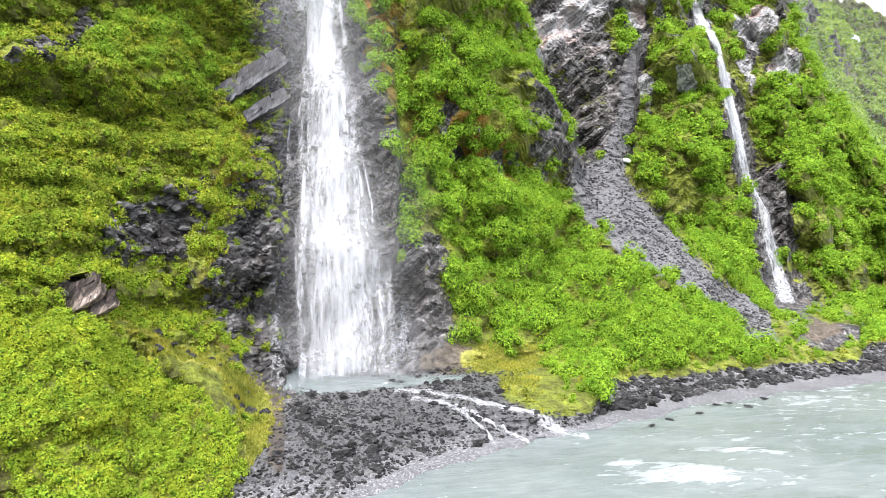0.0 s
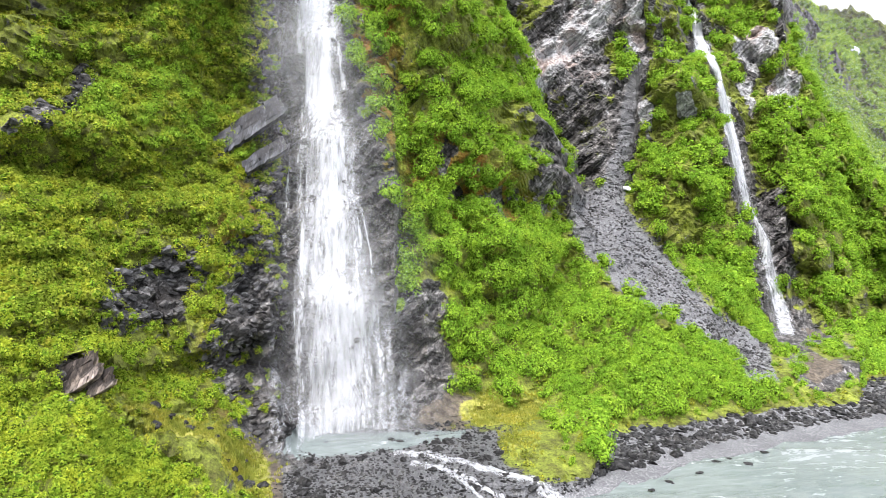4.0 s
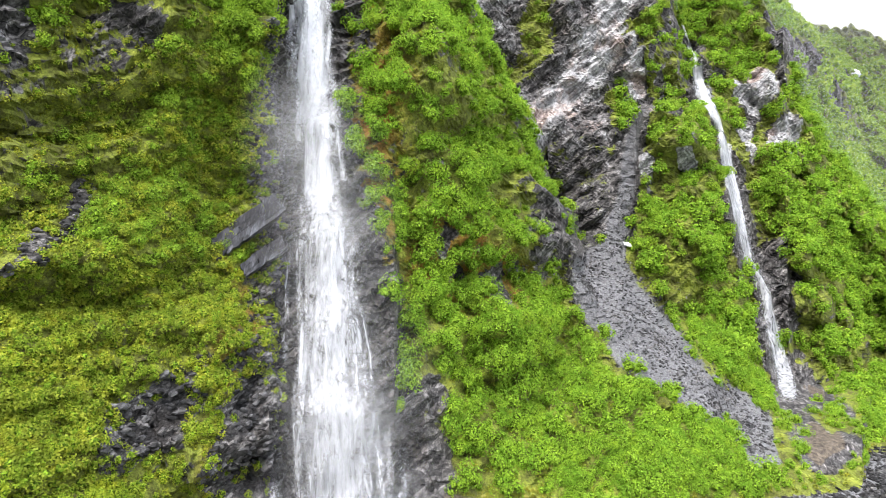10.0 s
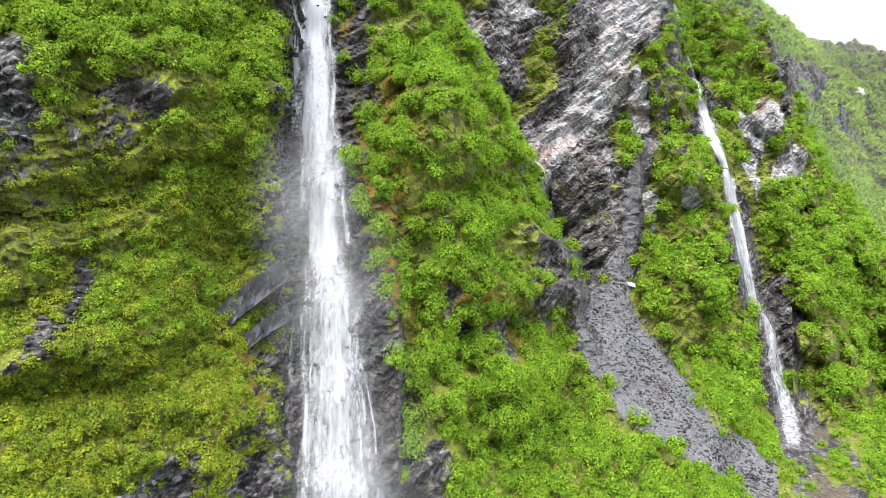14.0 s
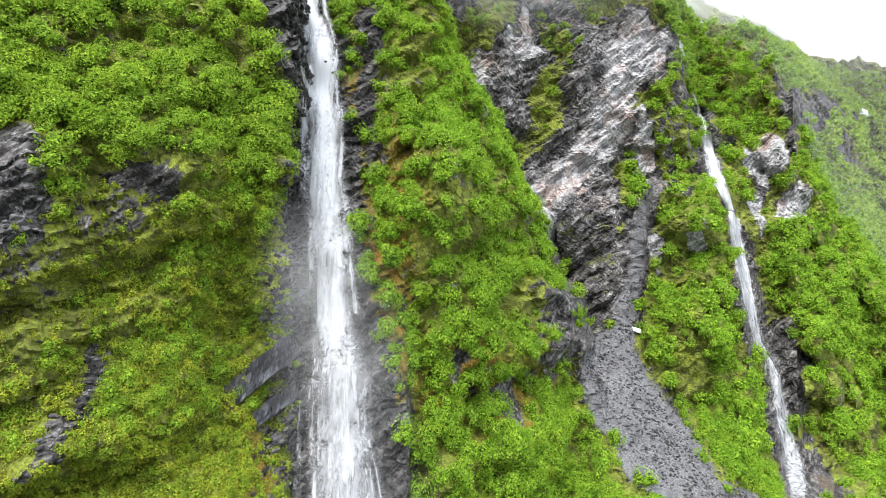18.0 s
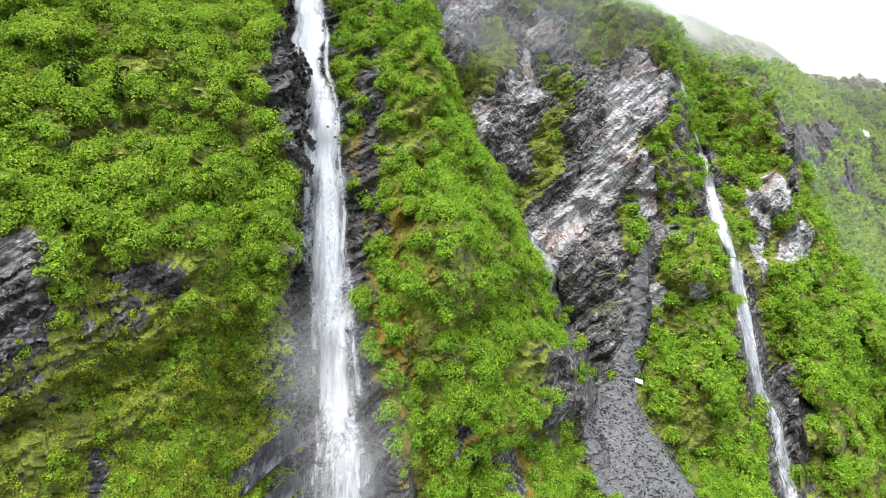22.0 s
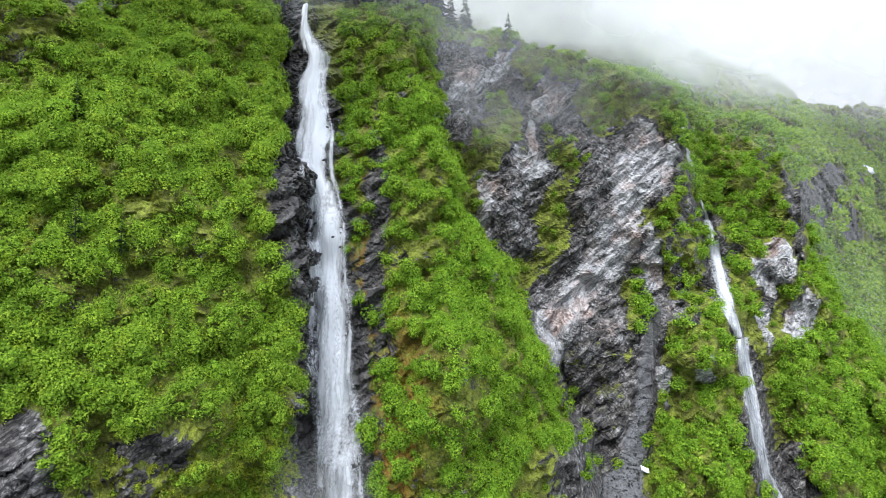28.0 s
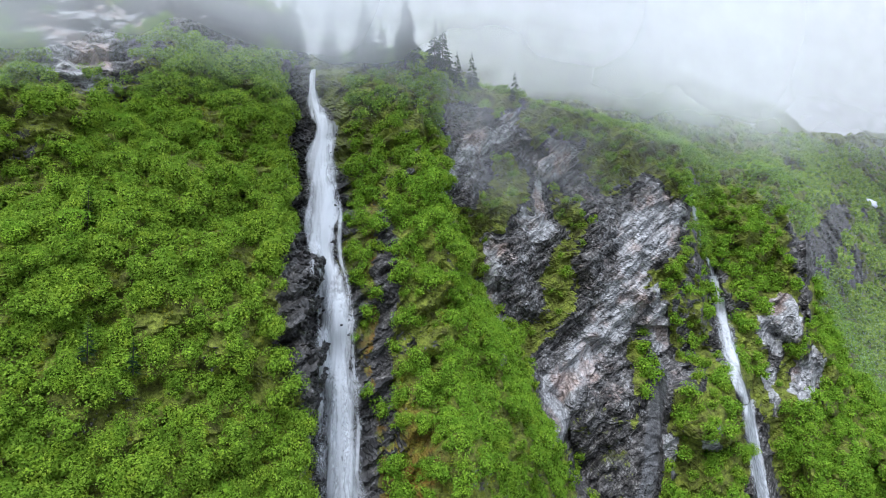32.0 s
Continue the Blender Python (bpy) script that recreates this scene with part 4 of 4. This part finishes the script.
thicket("meadow_grass", "yellow-green tufts of grass on the river bank", rng, pl, rng.uniform(0.22, 0.5, len(pl)), TUFTS, GRASS, 0.0)


# ---- waterfalls ----
def fall_face(u, z):
    """The face that the water runs down: the cliff without its finest crags, smoothed down the fall."""
    faces = [rough_land(u, np.maximum(z + d, 4.2)) for d in (-3, -2, -1, 0, 1, 2, 3)]
    return sum(np.minimum(np.minimum(a, b), c) for a, b, c in zip(faces, faces[1:], faces[2:])) / 5


def water_sheet(name, parent, material, line, half, z0, z1, ahead, step=0.5, across=40, label="", seed=0, spill=1.0, thin=0.0):
    zz = np.arange(z0, z1, step)
    VV, ZZ = np.meshgrid(np.linspace(-1, 1, across), zz)
    ragged = 1 + ramp(ZZ, 80, 0.22, 130, 0.5) * layered(0 * ZZ + np.sign(VV) * 9, 0 * ZZ, ZZ, 9, 3, seed + 2)
    uu = line(ZZ) + VV * half(ZZ) * spill * ragged
    y = fall_face(uu, ZZ)
    x = uu * y
    y = y - ahead * (1.1 - 0.7 * np.abs(VV)) - 0.35 * layered(x * 1.2, 0 * x, ZZ * 0.10, 2.0, 3, seed + 91)
    soft = np.clip((1 - np.abs(VV)) / 0.45 + 0.5 * layered(x * 2, 0 * x, ZZ * 0.3, 3, 3, seed), 0, 1) * np.clip((1 - np.abs(VV)) / 0.14, 0, 1)
    soft = soft * np.clip((ZZ - z0) / 0.6, 0, 1)
    body = np.clip(-thin + ramp(ZZ, 4, 0.13, 25, 0.22, 45, 0.45, 80, 0.76, 150, 0.90) - 0.34 * np.abs(VV) ** 2 - 0.22 * np.clip(VV - 0.35, 0, 1) * ramp(ZZ, 4, 1, 22, 1, 30, 0) + ramp(ZZ, 30, 0.30, 100, 0.16) * layered(x, 0 * x, ZZ * 0.28, 3.5, 3, seed + 5), 0, 1.2)
    return part(name, mesh_of(name, np.stack([x, y, ZZ], -1).reshape(-1, 3), grid_faces(len(zz), across)[:, ::-1], material, {"soft": soft, "body": body}, True), parent, label)


def water_band(parent, rng, line, half, v, width, z0, z1, ahead, seed, material=None):
    """One soft-edged strand of a fall, hugging its own line down the face."""
    zz = np.arange(z0, z1, 0.6)
    VV, ZZ = np.meshgrid(np.linspace(-1, 1, 9), zz)
    grow = np.clip((z1 - ZZ) / 9, 0.15, 1)
    wander = 0.10 * layered(ZZ, 0 * ZZ + seed, 0 * ZZ, 11, 3, seed)
    uu = line(ZZ) + half(ZZ) * (v + wander + VV * width * grow)
    y = fall_face(uu, ZZ) - ahead - 0.25 * (1 - VV ** 2)
    soft = np.clip(1.15 - np.abs(VV) ** 1.5, 0, 1) * np.clip((z1 - ZZ) / 14, 0, 1) * np.clip((ZZ - z0) / 0.5, 0, 1) * rng.uniform(0.65, 1.0)
    soft[:, 0] = soft[:, -1] = 0
    body = np.clip(ramp(ZZ, 4, 0.36, 40, 0.50, 80, 0.62) - 0.25 * np.abs(VV) + 0.25 * layered(uu * y * 2, 0 * ZZ, ZZ * 0.2, 3, 2, seed + 3), 0, 1)
    part("water_strand", mesh_of("water_strand", np.stack([uu * y, y, ZZ], -1).reshape(-1, 3), grid_faces(len(zz), 9)[:, ::-1], material or THREAD, {"soft": soft, "body": body}, True), parent)


main_fall = thing("waterfall", "tall white waterfall spreading over dark slate ledges", "waterfall")
water_sheet("veil", main_fall, VEIL, falls_line, falls_half, 4.2, 191, 0.6, spill=1.05, label="thin veil of falling water", seed=3)
water_sheet("curtain", main_fall, CURTAIN, lambda z: falls_line(z) - ramp(z, 4, 0.010, 40, 0.006, 70, 0), lambda z: falls_half(z) * ramp(z, 4, 0.62, 30, 0.72, 60, 0.80, 100, 0.85), 4.2, 191, 1.3, seed=8)
for k in range(20):
    top = rng.uniform(24, 74)
    water_band(main_fall, rng, falls_line, falls_half, -0.88 + 1.76 * k / 19, rng.uniform(0.03, 0.11), 4.3, top, 1.5, 500 + k)
for k in range(4):
    top = rng.uniform(110, 160)
    water_band(main_fall, rng, falls_line, falls_half, -0.8 + 1.6 * k / 3, rng.uniform(0.16, 0.30), rng.uniform(60, 85), top, 1.4, 540 + k)
for k, (v, top, bottom) in enumerate(((-1.25, 36, 24), (-1.12, 60, 30), (-1.32, 25, 5), (-1.18, 27, 4.5), (-1.06, 22, 4.4), (1.08, 18, 4.4), (1.0, 24, 5), (-1.45, 71, 62), (-1.25, 71, 58), (-1.38, 52, 36), (-1.2, 44, 32))):
    water_band(main_fall, rng, falls_line, falls_half, v, 0.09 if bottom > 10 else 0.13, bottom, top, 0.5, 560 + k, VEIL)
second_fall = thing("side_waterfall", "narrow white waterfall dropping in tiers down the gorge", "waterfall")


def second_half(z):
    return ramp(z, 10, 0.016, 30, 0.013, 45, 0.009, 60, 0.009, 88, 0.009, 100, 0.0125, 118, 0.011, 126, 0.007, 162, 0.003)


water_sheet("lower_curtain", second_fall, CURTAIN, second_line, second_half, 10.5, 88, 1.6, across=16, seed=14, thin=0.20)
water_sheet("upper_curtain", second_fall, CURTAIN, second_line, second_half, 87.5, 128, 1.6, across=16, seed=15, thin=0.15)
water_sheet("veil", second_fall, VEIL, second_line, lambda z: 1.5 * second_half(z), 10.5, 87, 1.0, across=16, seed=17)
water_sheet("trickle", second_fall, VEIL, second_line, lambda z: 1.3 * second_half(z), 95, 162, 1.0, across=16, seed=19, thin=0.22)


def spray_cloud(centre, size, seed):
    a, b = np.meshgrid(np.linspace(-1, 1, 21), np.linspace(-1, 1, 13))
    r = np.sqrt(a ** 2 + b ** 2)
    x, z = centre[0] + a * size[0], centre[2] + b * size[1]
    y = centre[1] - 1.5 * np.clip(1 - r ** 2, 0, 1)
    return part("spray", mesh_of("spray", np.stack([x, y, z], -1).reshape(-1, 3), grid_faces(13, 21), SPRAY, {"soft": np.clip(1.0 - r, 0, 1) ** 1.5}, True), main_fall, "fine drifting spray")


spray_cloud((-14, 84.5, 8), (19, 12), 1)
spray_cloud((-14, 86.5, 24), (15, 22), 3)
spray_cloud((-19, 96.5, 52), (13, 24), 2)
spray_cloud((-24.0, 98.5, 68), (11, 16), 4)


# ---- mist, and a sheet that imitates distance haze ----
def haze_sheet(centre, size, seed, material=MIST):
    """A bulging translucent sheet, thinning out to its rim, that imitates distance haze."""
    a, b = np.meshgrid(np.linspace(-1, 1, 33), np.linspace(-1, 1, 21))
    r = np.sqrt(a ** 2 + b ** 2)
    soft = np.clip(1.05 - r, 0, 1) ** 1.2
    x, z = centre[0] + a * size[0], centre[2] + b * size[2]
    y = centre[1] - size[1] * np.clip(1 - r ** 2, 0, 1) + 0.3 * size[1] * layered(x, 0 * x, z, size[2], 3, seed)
    return thing("haze_sheet", "thin translucent sheet that imitates haze before the far slopes", "mist",
                 mesh_of("haze_sheet", np.stack([x, y, z], -1).reshape(-1, 3), grid_faces(21, 33), material, {"soft": np.clip(soft * 1.6, 0, 1)}, True), group="mist banks", kind="stuff")


cloud = Mat("cloud_backdrop", 1.0)
glow = cloud.node("ShaderNodeEmission", Strength=1.0)
cloud.link(cloud.ramp(cloud.noise(0.0035, 5, 0.5), (0.35, (0.35, 0.358, 0.370)), (0.6, (0.44, 0.446, 0.455))), glow.inputs[0])
cloud.link(glow.outputs[0], cloud.t.nodes["Material Output"].inputs[0])
A, B = np.meshgrid(np.linspace(-1, 1, 41), np.linspace(0, 1, 13))
thing("backdrop", "low bright overcast cloud behind the mountain", "clouds",
      mesh_of("backdrop", np.stack([A * 1500, 760 - 330 * A ** 2, 120 + B * 700 + 30 * A], -1).reshape(-1, 3), grid_faces(13, 41), cloud.m, None, True), kind="structure")

def cloud_deck(u0, u1, face, low, full, high, most, seed, size=45):
    """The underside of the cloud where it meets the slopes: a sheet off the land, clear at its foot, thick above."""
    u, z = np.meshgrid(np.linspace(u0, u1, 90), np.linspace(low - 22, high, 40))
    y = face(u, z)
    x = u * y
    tuft = layered(x, 0 * x, z * 1.6, size, 4, seed, 0.55)
    soft = np.clip((z + 15 * tuft - low) / (full - low), 0, 1)
    soft = soft * soft * (3 - 2 * soft) * most * np.clip((u - u0) / 0.12, 0, 1) * np.clip((u1 - u) / 0.12, 0, 1) * np.clip((high - z) / 20, 0, 1)
    return thing("cloud_deck", "low white cloud resting on the mountain crest", "cloud",
                 mesh_of("cloud_deck", np.stack([x, y, z], -1).reshape(-1, 3), grid_faces(40, 90), MIST, {"soft": soft}, True), group="cloud decks", kind="stuff")


def crest_face(u, z):
    return ramp(u, -1.2, 116, -0.5, 130, -0.2, 150, 0.1, 176, 0.5, 204) - 0.1 * (z - 190)


cloud_deck(-1.3, -0.12, lambda u, z: crest_face(u, z) - 24, 158, 204, 330, 0.88, 81, 55)
cloud_deck(-0.36, 0.34, lambda u, z: crest_face(u, z) - 10, 164, 203, 330, 0.90, 85, 50)
cloud_deck(-1.0, 0.62, lambda u, z: 240 + 30 * u + 0 * z, 180, 206, 360, 0.92, 82)
cloud_deck(0.0, 1.25, lambda u, z: np.minimum(far_slope(u, np.minimum(z, 235)), 430) - 25, 186, 276, 420, 0.84, 83, 60)
cloud_deck(0.42, 1.4, lambda u, z: 300 + 40 * u + 0 * z, 165, 262, 420, 0.62, 86, 50)
cloud_deck(-0.10, 0.66, lambda u, z: 181 + 45 * u + 0.1 * (z - 150), 142, 200, 260, 0.42, 84, 36)
# added sheet that whitens the far right canyon in place of real haze
haze_sheet((175, 244, 130), (140, 6, 100), 140, THIN_HAZE)


# ---- rock: slabs, boulders, rubble ----
def stone_mesh(name, rng, material, flat=0.6, cuts=1):
    bm = bmesh.new()
    bmesh.ops.create_icosphere(bm, subdivisions=cuts, radius=1.0)
    for v in bm.verts:
        v.co *= rng.uniform(0.65, 1.15)
        v.co.z *= flat
        v.co.x *= 1.2
    me = bpy.data.meshes.new(name)
    bm.to_mesh(me)
    bm.free()
    me.materials.append(material)
    return me


def rubble(name, label, rng, places, sizes, material, turn=True):
    verts, faces, base = [], [], 0
    shapes = []
    for k in range(8):
        me = stone_mesh("shape", rng, material, rng.uniform(0.35, 0.8))
        shapes.append((np.array([v.co[:] for v in me.vertices]), np.array([p.vertices[:] for p in me.polygons])))
        bpy.data.meshes.remove(me)
    for k, (p, s) in enumerate(zip(places, sizes)):
        v, f = shapes[k % 8]
        r = np.array(Euler(rng.uniform(-0.6, 0.6, 3) + np.array([0, 0, rng.uniform(0, 6.28)])).to_matrix())
        verts.append(v @ r.T * s + p)
        faces.append(f + base)
        base += len(v)
    return thing(name, label, "stones", mesh_of(name, np.concatenate(verts), np.concatenate(faces), material), kind="stuff")


pl, _ = scatter(rng, 6500, COVER["scree"] * (GZ < 5.5), inview & (GU < 0.35) & (GZ > 0.05))
rubble("beach_rubble", "dark broken slate rubble on the gravel bar", rng, pl, rng.uniform(0.07, 0.27, len(pl)), STONE)
pl, _ = scatter(rng, 2200, COVER["scree"], inview & (GU >= 0.22) & (GZ < 2.0) & (GZ > -0.1))
rubble("bank_rubble", "dark broken rock along the river's edge", rng, pl, rng.uniform(0.2, 0.75, len(pl)), STONE)
pl, _ = scatter(rng, 3200, scree_run(GU, GZ) ** 2, inview & (GZ > 6) & (GZ < 70))
rubble("scree_stones", "loose grey scree stones in the gully", rng, pl, rng.uniform(0.14, 0.5, len(pl)), GRAVEL)

pl, _ = scatter(rng, 3000, np.clip(falls_rock(GU, GZ) - 0.45, 0, 1) * (COVER["bare"] > 0.6), inview & (GZ > 6) & (GZ < 190) & (GY < 190))
rubble("cliff_blocks", "dark wet broken slate beside the waterfall", rng, pl, rng.uniform(0.3, 1.05, len(pl)), WETROCK)
pl, _ = scatter(rng, 1500, np.clip(crag, 0, 1) * (COVER["bare"] > 0.35), inview & (GZ > 10) & (GZ < 95))
rubble("crag_blocks", "broken grey slate breaking out of the mossy crags", rng, pl, rng.uniform(0.25, 0.95, len(pl)), GRAVEL)
BOULDERS = [stone_mesh("boulder", rng, STONE, rng.uniform(0.45, 0.8), 2) for k in range(7)]


def boulders(count, weight, region, low, high, label, group):
    spots, _ = scatter(rng, count, weight, region)
    for n, p in enumerate(spots):
        s = rng.uniform(low, high) * rng.uniform(0.5, 1.0)
        ob = thing("boulder", label, "boulder", BOULDERS[n % 7], group=group)
        ob.matrix_basis = Matrix.Translation(p + np.array([0, 0, 0.15 * s])) @ pose(0, 0, 0, rng.uniform(-20, 20), rng.uniform(-20, 20), rng.uniform(0, 360)) @ Matrix.Diagonal((s, s, s, 1))


boulders(110, COVER["scree"] * (GZ < 5.5), inview & (GU < 0.25) & (GU > -0.33) & (GZ > 0.1), 0.35, 1.0, "dark wet slate boulder lying on the gravel bar", "boulders on the gravel bar")
boulders(24, COVER["turf"] + 0.3 * COVER["soil"], inview & (GU < -0.26) & (GZ < 20), 0.4, 1.1, "dark boulder lying in the grass", "boulders in the grass")
boulders(50, COVER["scree"], inview & (GU >= 0.25) & (GZ < 1.0), 0.5, 1.4, "dark angular boulder at the river's edge", "boulders along the river")
for bx, by, bs in ((40.5, 87.5, 0.55), (44.5, 86.5, 0.5), (43, 89.0, 0.4), (30.5, 79.5, 0.45), (36, 83.0, 0.4), (50, 92, 0.5), (27, 76.6, 0.35)):
    ob = thing("boulder", "dark flat boulder awash in the river", "boulder", BOULDERS[int(bx) % 7], group="boulders in the river")
    ob.matrix_basis = Matrix.Translation((bx, by, 0.0)) @ pose(0, 0, 0, 5, -8, bx * 40) @ Matrix.Diagonal((bs * 1.3, bs, bs * 0.6, 1))


def rock_slab(label, centre, length, width, angle, rows, cols, thick=1.2, material=SLATE, group="slate slabs beside the falls"):
    """A tilted slab of slate that has split into uneven panels along its joints."""
    ob = thing("rock_slab", label, "rock", group=group)
    for j in range(rows):
        cuts = np.sort(np.concatenate([[0, 1], rng.uniform(0.08, 0.92, cols - 1)])) * length - length / 2
        z0, z1 = -width / 2 + width * (j / rows) ** 1.3, -width / 2 + width * ((j + 1) / rows) ** 1.3
        for x0, x1 in zip(cuts, cuts[1:]):
            k = rng.uniform(-0.16, 0.16, 8)
            slope = 0.5
            d = rng.uniform(-0.16, 0.16) + 0.22 * j
            c = [(x0 + k[0], z0 + k[1]), ((x0 + x1) / 2, z0 + k[2] - 0.1), (x1 + k[3], z0 + k[4]), (x1 + k[5] + slope, z1 + k[6]), ((x0 + x1) / 2, z1 + k[7] + 0.12), (x0 + k[2] + slope, z1 + k[0])]
            verts = [(a, d + 0.05 * math.sin(a * 3 + b), b) for a, b in c] + [(a, d + thick, b) for a, b in c]
            bm = bmesh.new()
            vs = [bm.verts.new(v) for v in verts]
            bm.faces.new(vs[:6])
            bm.faces.new(vs[11:5:-1])
            for q in range(6):
                bm.faces.new((vs[q], vs[6 + q], vs[6 + (q + 1) % 6], vs[(q + 1) % 6]))
            me = bpy.data.meshes.new("slate_panel")
            bm.to_mesh(me)
            bm.free()
            me.materials.append(material)
            part("slate_panel", me, ob)
    ob.matrix_basis = Matrix.Translation(centre) @ pose(0, 0, 0, -14, 0, 8) @ pose(0, 0, 0, 0, -angle, 0)
    return ob


rock_slab("smooth blue-grey slate slab tilted beside the waterfall", (-32.6, 97.2, 52.2), 14.0, 3.8, 40, 4, 6)
rock_slab("short blue-grey slate slab below a longer one", (-29.4, 96.3, 47.2), 8.0, 2.4, 38, 3, 4)
rock_slab("rust-stained layered rock breaking out of the green bank", (-38.4, 61.2, 17.6), 4.6, 2.8, 34, 4, 3, 1.2, RUSTY, "rocks in the bank")
rock_slab("small rust-stained rock beside a larger one", (-36.3, 62.0, 16.6), 2.6, 1.8, 30, 3, 2, 1.0, RUSTY, "rocks in the bank")


# ---- the pool and the streams over the gravel bar ----
def ground_z(x, y):
    zz = np.linspace(0, 6, 61)
    return float(np.interp(y, rough_land(np.full(61, x / y), zz), zz))


pool = thing("pool", "shallow grey-green plunge pool at the foot of the falls", "pool", kind="structure")
verts, faces = [], []
for i in range(40):
    x = -24.5 + i * 0.72
    near, far = ramp(x, -25, 80.5, -19, 75.5, -12, 77.0, -6, 79.5, 0, 83.5, 4, 86.0) + 0.5 * math.sin(x * 1.3), 92.0
    for j in range(10):
        y = near + (far - near) * j / 9
        verts.append((x, y, ground_z(x, min(y, 87)) + (0.19 if j > 1 else 0.06 * j - 0.08)))
part("water", mesh_of("pool_water", verts, grid_faces(40, 10)[:, ::-1], RIVER, {"foam": [0.15 + 0.7 * max(0, (k % 10) - 6) / 3 for k in range(400)]}, True), pool)


def stream(label, points, widths):
    """A band of white water that follows the gravel down to the river."""
    t = np.linspace(0, len(points) - 1, 40)
    px, py = np.interp(t, range(len(points)), [p[0] for p in points]), np.interp(t, range(len(points)), [p[1] for p in points])
    w = np.interp(t, range(len(points)), widths)
    verts, m = [], 9
    for k in range(40):
        for j in range(m):
            s = j / (m - 1) * 2 - 1
            x, y = px[k] + 0.15 * s * w[k], py[k] + s * w[k] * (1 + 0.3 * math.sin(k * 1.7 + s)) + 0.2 * math.sin(k * 0.9)
            verts.append((x, y, max(ground_z(x, y), 0.0) + 0.10 + 0.10 * (1 - s * s) + 0.10 * noise.noise((x * 1.7, y * 1.7, 0))))
    return thing("stream", label, "stream", mesh_of("stream", verts, grid_faces(40, m)[:, ::-1], STREAM, {"soft": np.tile(np.clip(1.25 - np.abs(np.linspace(-1, 1, m)) ** 2, 0, 1) * (np.abs(np.linspace(-1, 1, m)) < 0.99), 40), "body": np.full(40 * m, 0.46)}, True), group="streams from the pool", kind="structure")


stream("white braided stream running from the pool to the river", [(-6.5, 79.5), (-2, 79.2), (2.5, 77.5), (7, 75.5), (12, 73.6), (17.5, 71.5)], [0.8, 1.1, 0.9, 0.9, 1.0, 1.5])
stream("thin white rivulet over the gravel bar", [(-4, 76.5), (0.5, 75.5), (3, 72.5), (5, 70), (6.2, 67.0)], [0.9, 0.8, 0.6, 0.5, 0.7])
stream("thin white rivulet over the gravel bar", [(1.5, 75), (5, 72.5), (8, 70.6), (10, 69)], [0.6, 0.5, 0.6, 0.7])


# ---- snow ----
def snow_patch(centre, size, seed):
    a, b = np.meshgrid(np.linspace(-1, 1, 14), np.linspace(-1, 1, 10))
    r = np.sqrt(a ** 2 + b ** 2) + 0.25 * layered(a * 3, b * 3, 0 * a, 1.5, 2, seed)
    x, z = centre[0] + a * size, centre[2] + b * size * 0.6 - 0.3 * a * size
    y = centre[1] + (z - centre[2]) * 0.7 + np.clip(r - 0.7, 0, 1) * size * 1.5
    return thing("snow_patch", "old white snow patch melting in a gully", "snow", mesh_of("snow_patch", np.stack([x, y, z], -1).reshape(-1, 3), grid_faces(10, 14), SNOW, None, True), group="snow patches")


snow_patch((279.5, 396, 176), 4.6, 1)
snow_patch((54.2, 171.5, 51.3), 1.1, 2)


# ---- spruces on the crest ----
def spruce(height, seed):
    r = np.random.default_rng(seed)
    ob = thing("spruce", "dark spruce standing on the crest in the mist", "tree", group="spruces on the crest")
    bm = bmesh.new()
    bmesh.ops.create_cone(bm, segments=7, radius1=0.016 * height, radius2=0.002 * height, depth=height, cap_ends=True)
    bmesh.ops.translate(bm, vec=(0, 0, height / 2), verts=bm.verts)
    me = bpy.data.meshes.new("trunk")
    bm.to_mesh(me)
    bm.free()
    me.materials.append(BARK)
    part("trunk", me, ob)
    quads = []
    for k in range(int(60 + height * 9)):
        f = r.uniform(0.08, 0.99) ** 0.85
        z, reach = f * height, (1 - f) * height * 0.25 * r.uniform(0.6, 1.2) + 0.15
        a = r.uniform(0, 6.283)
        d = np.array([math.cos(a), math.sin(a), 0])
        n = np.array([-d[1], d[0], 0])
        root, tip = np.array([0, 0, z]), d * reach + np.array([0, 0, z - reach * 0.35])
        for q in range(3):
            b = root + (tip - root) * (0.25 + 0.25 * q)
            w = reach * (0.30 - 0.06 * q)
            quads.append([b, b + d * w - n * w - np.array([0, 0, w * 0.3]), b + d * w * 1.7 - np.array([0, 0, w * 0.2]), b + d * w + n * w - np.array([0, 0, w * 0.3])])
    q = np.array(quads).reshape(-1, 3)
    part("crown", mesh_of("crown", q, np.arange(len(q)).reshape(-1, 4), NEEDLE), ob)
    return ob


for k, (bearing, top, tall) in enumerate(((-0.300, 219, 25), (-0.235, 214, 20), (-0.177, 217, 25), (-0.147, 208, 16), (-0.106, 217, 25), (-0.055, 209, 17), (-0.041, 211, 19), (-0.014, 205, 14), (0.012, 206, 15), (0.086, 199, 12))):
    z = top - tall
    y = float(rough_land(np.array([bearing]), np.array([z]))[0]) - 0.5
    tree = spruce(tall + 1.0, 400 + k)
    tree.location = (bearing * y, y, z - 1.0)
for k, (bearing, z, tall) in enumerate(((-0.672, 115, 6.0), (-0.592, 113, 4.5), (-0.669, 138, 6.0))):
    y = float(land(np.array([bearing]), np.array([z]))[0]) - 1.2
    tree = spruce(tall + 2.0, 430 + k)
    tree["label"], tree["group"] = "small dark spruce among the alders on the slope", "spruces on the slope"
    tree.location = (bearing * y, y, z - 1.0)
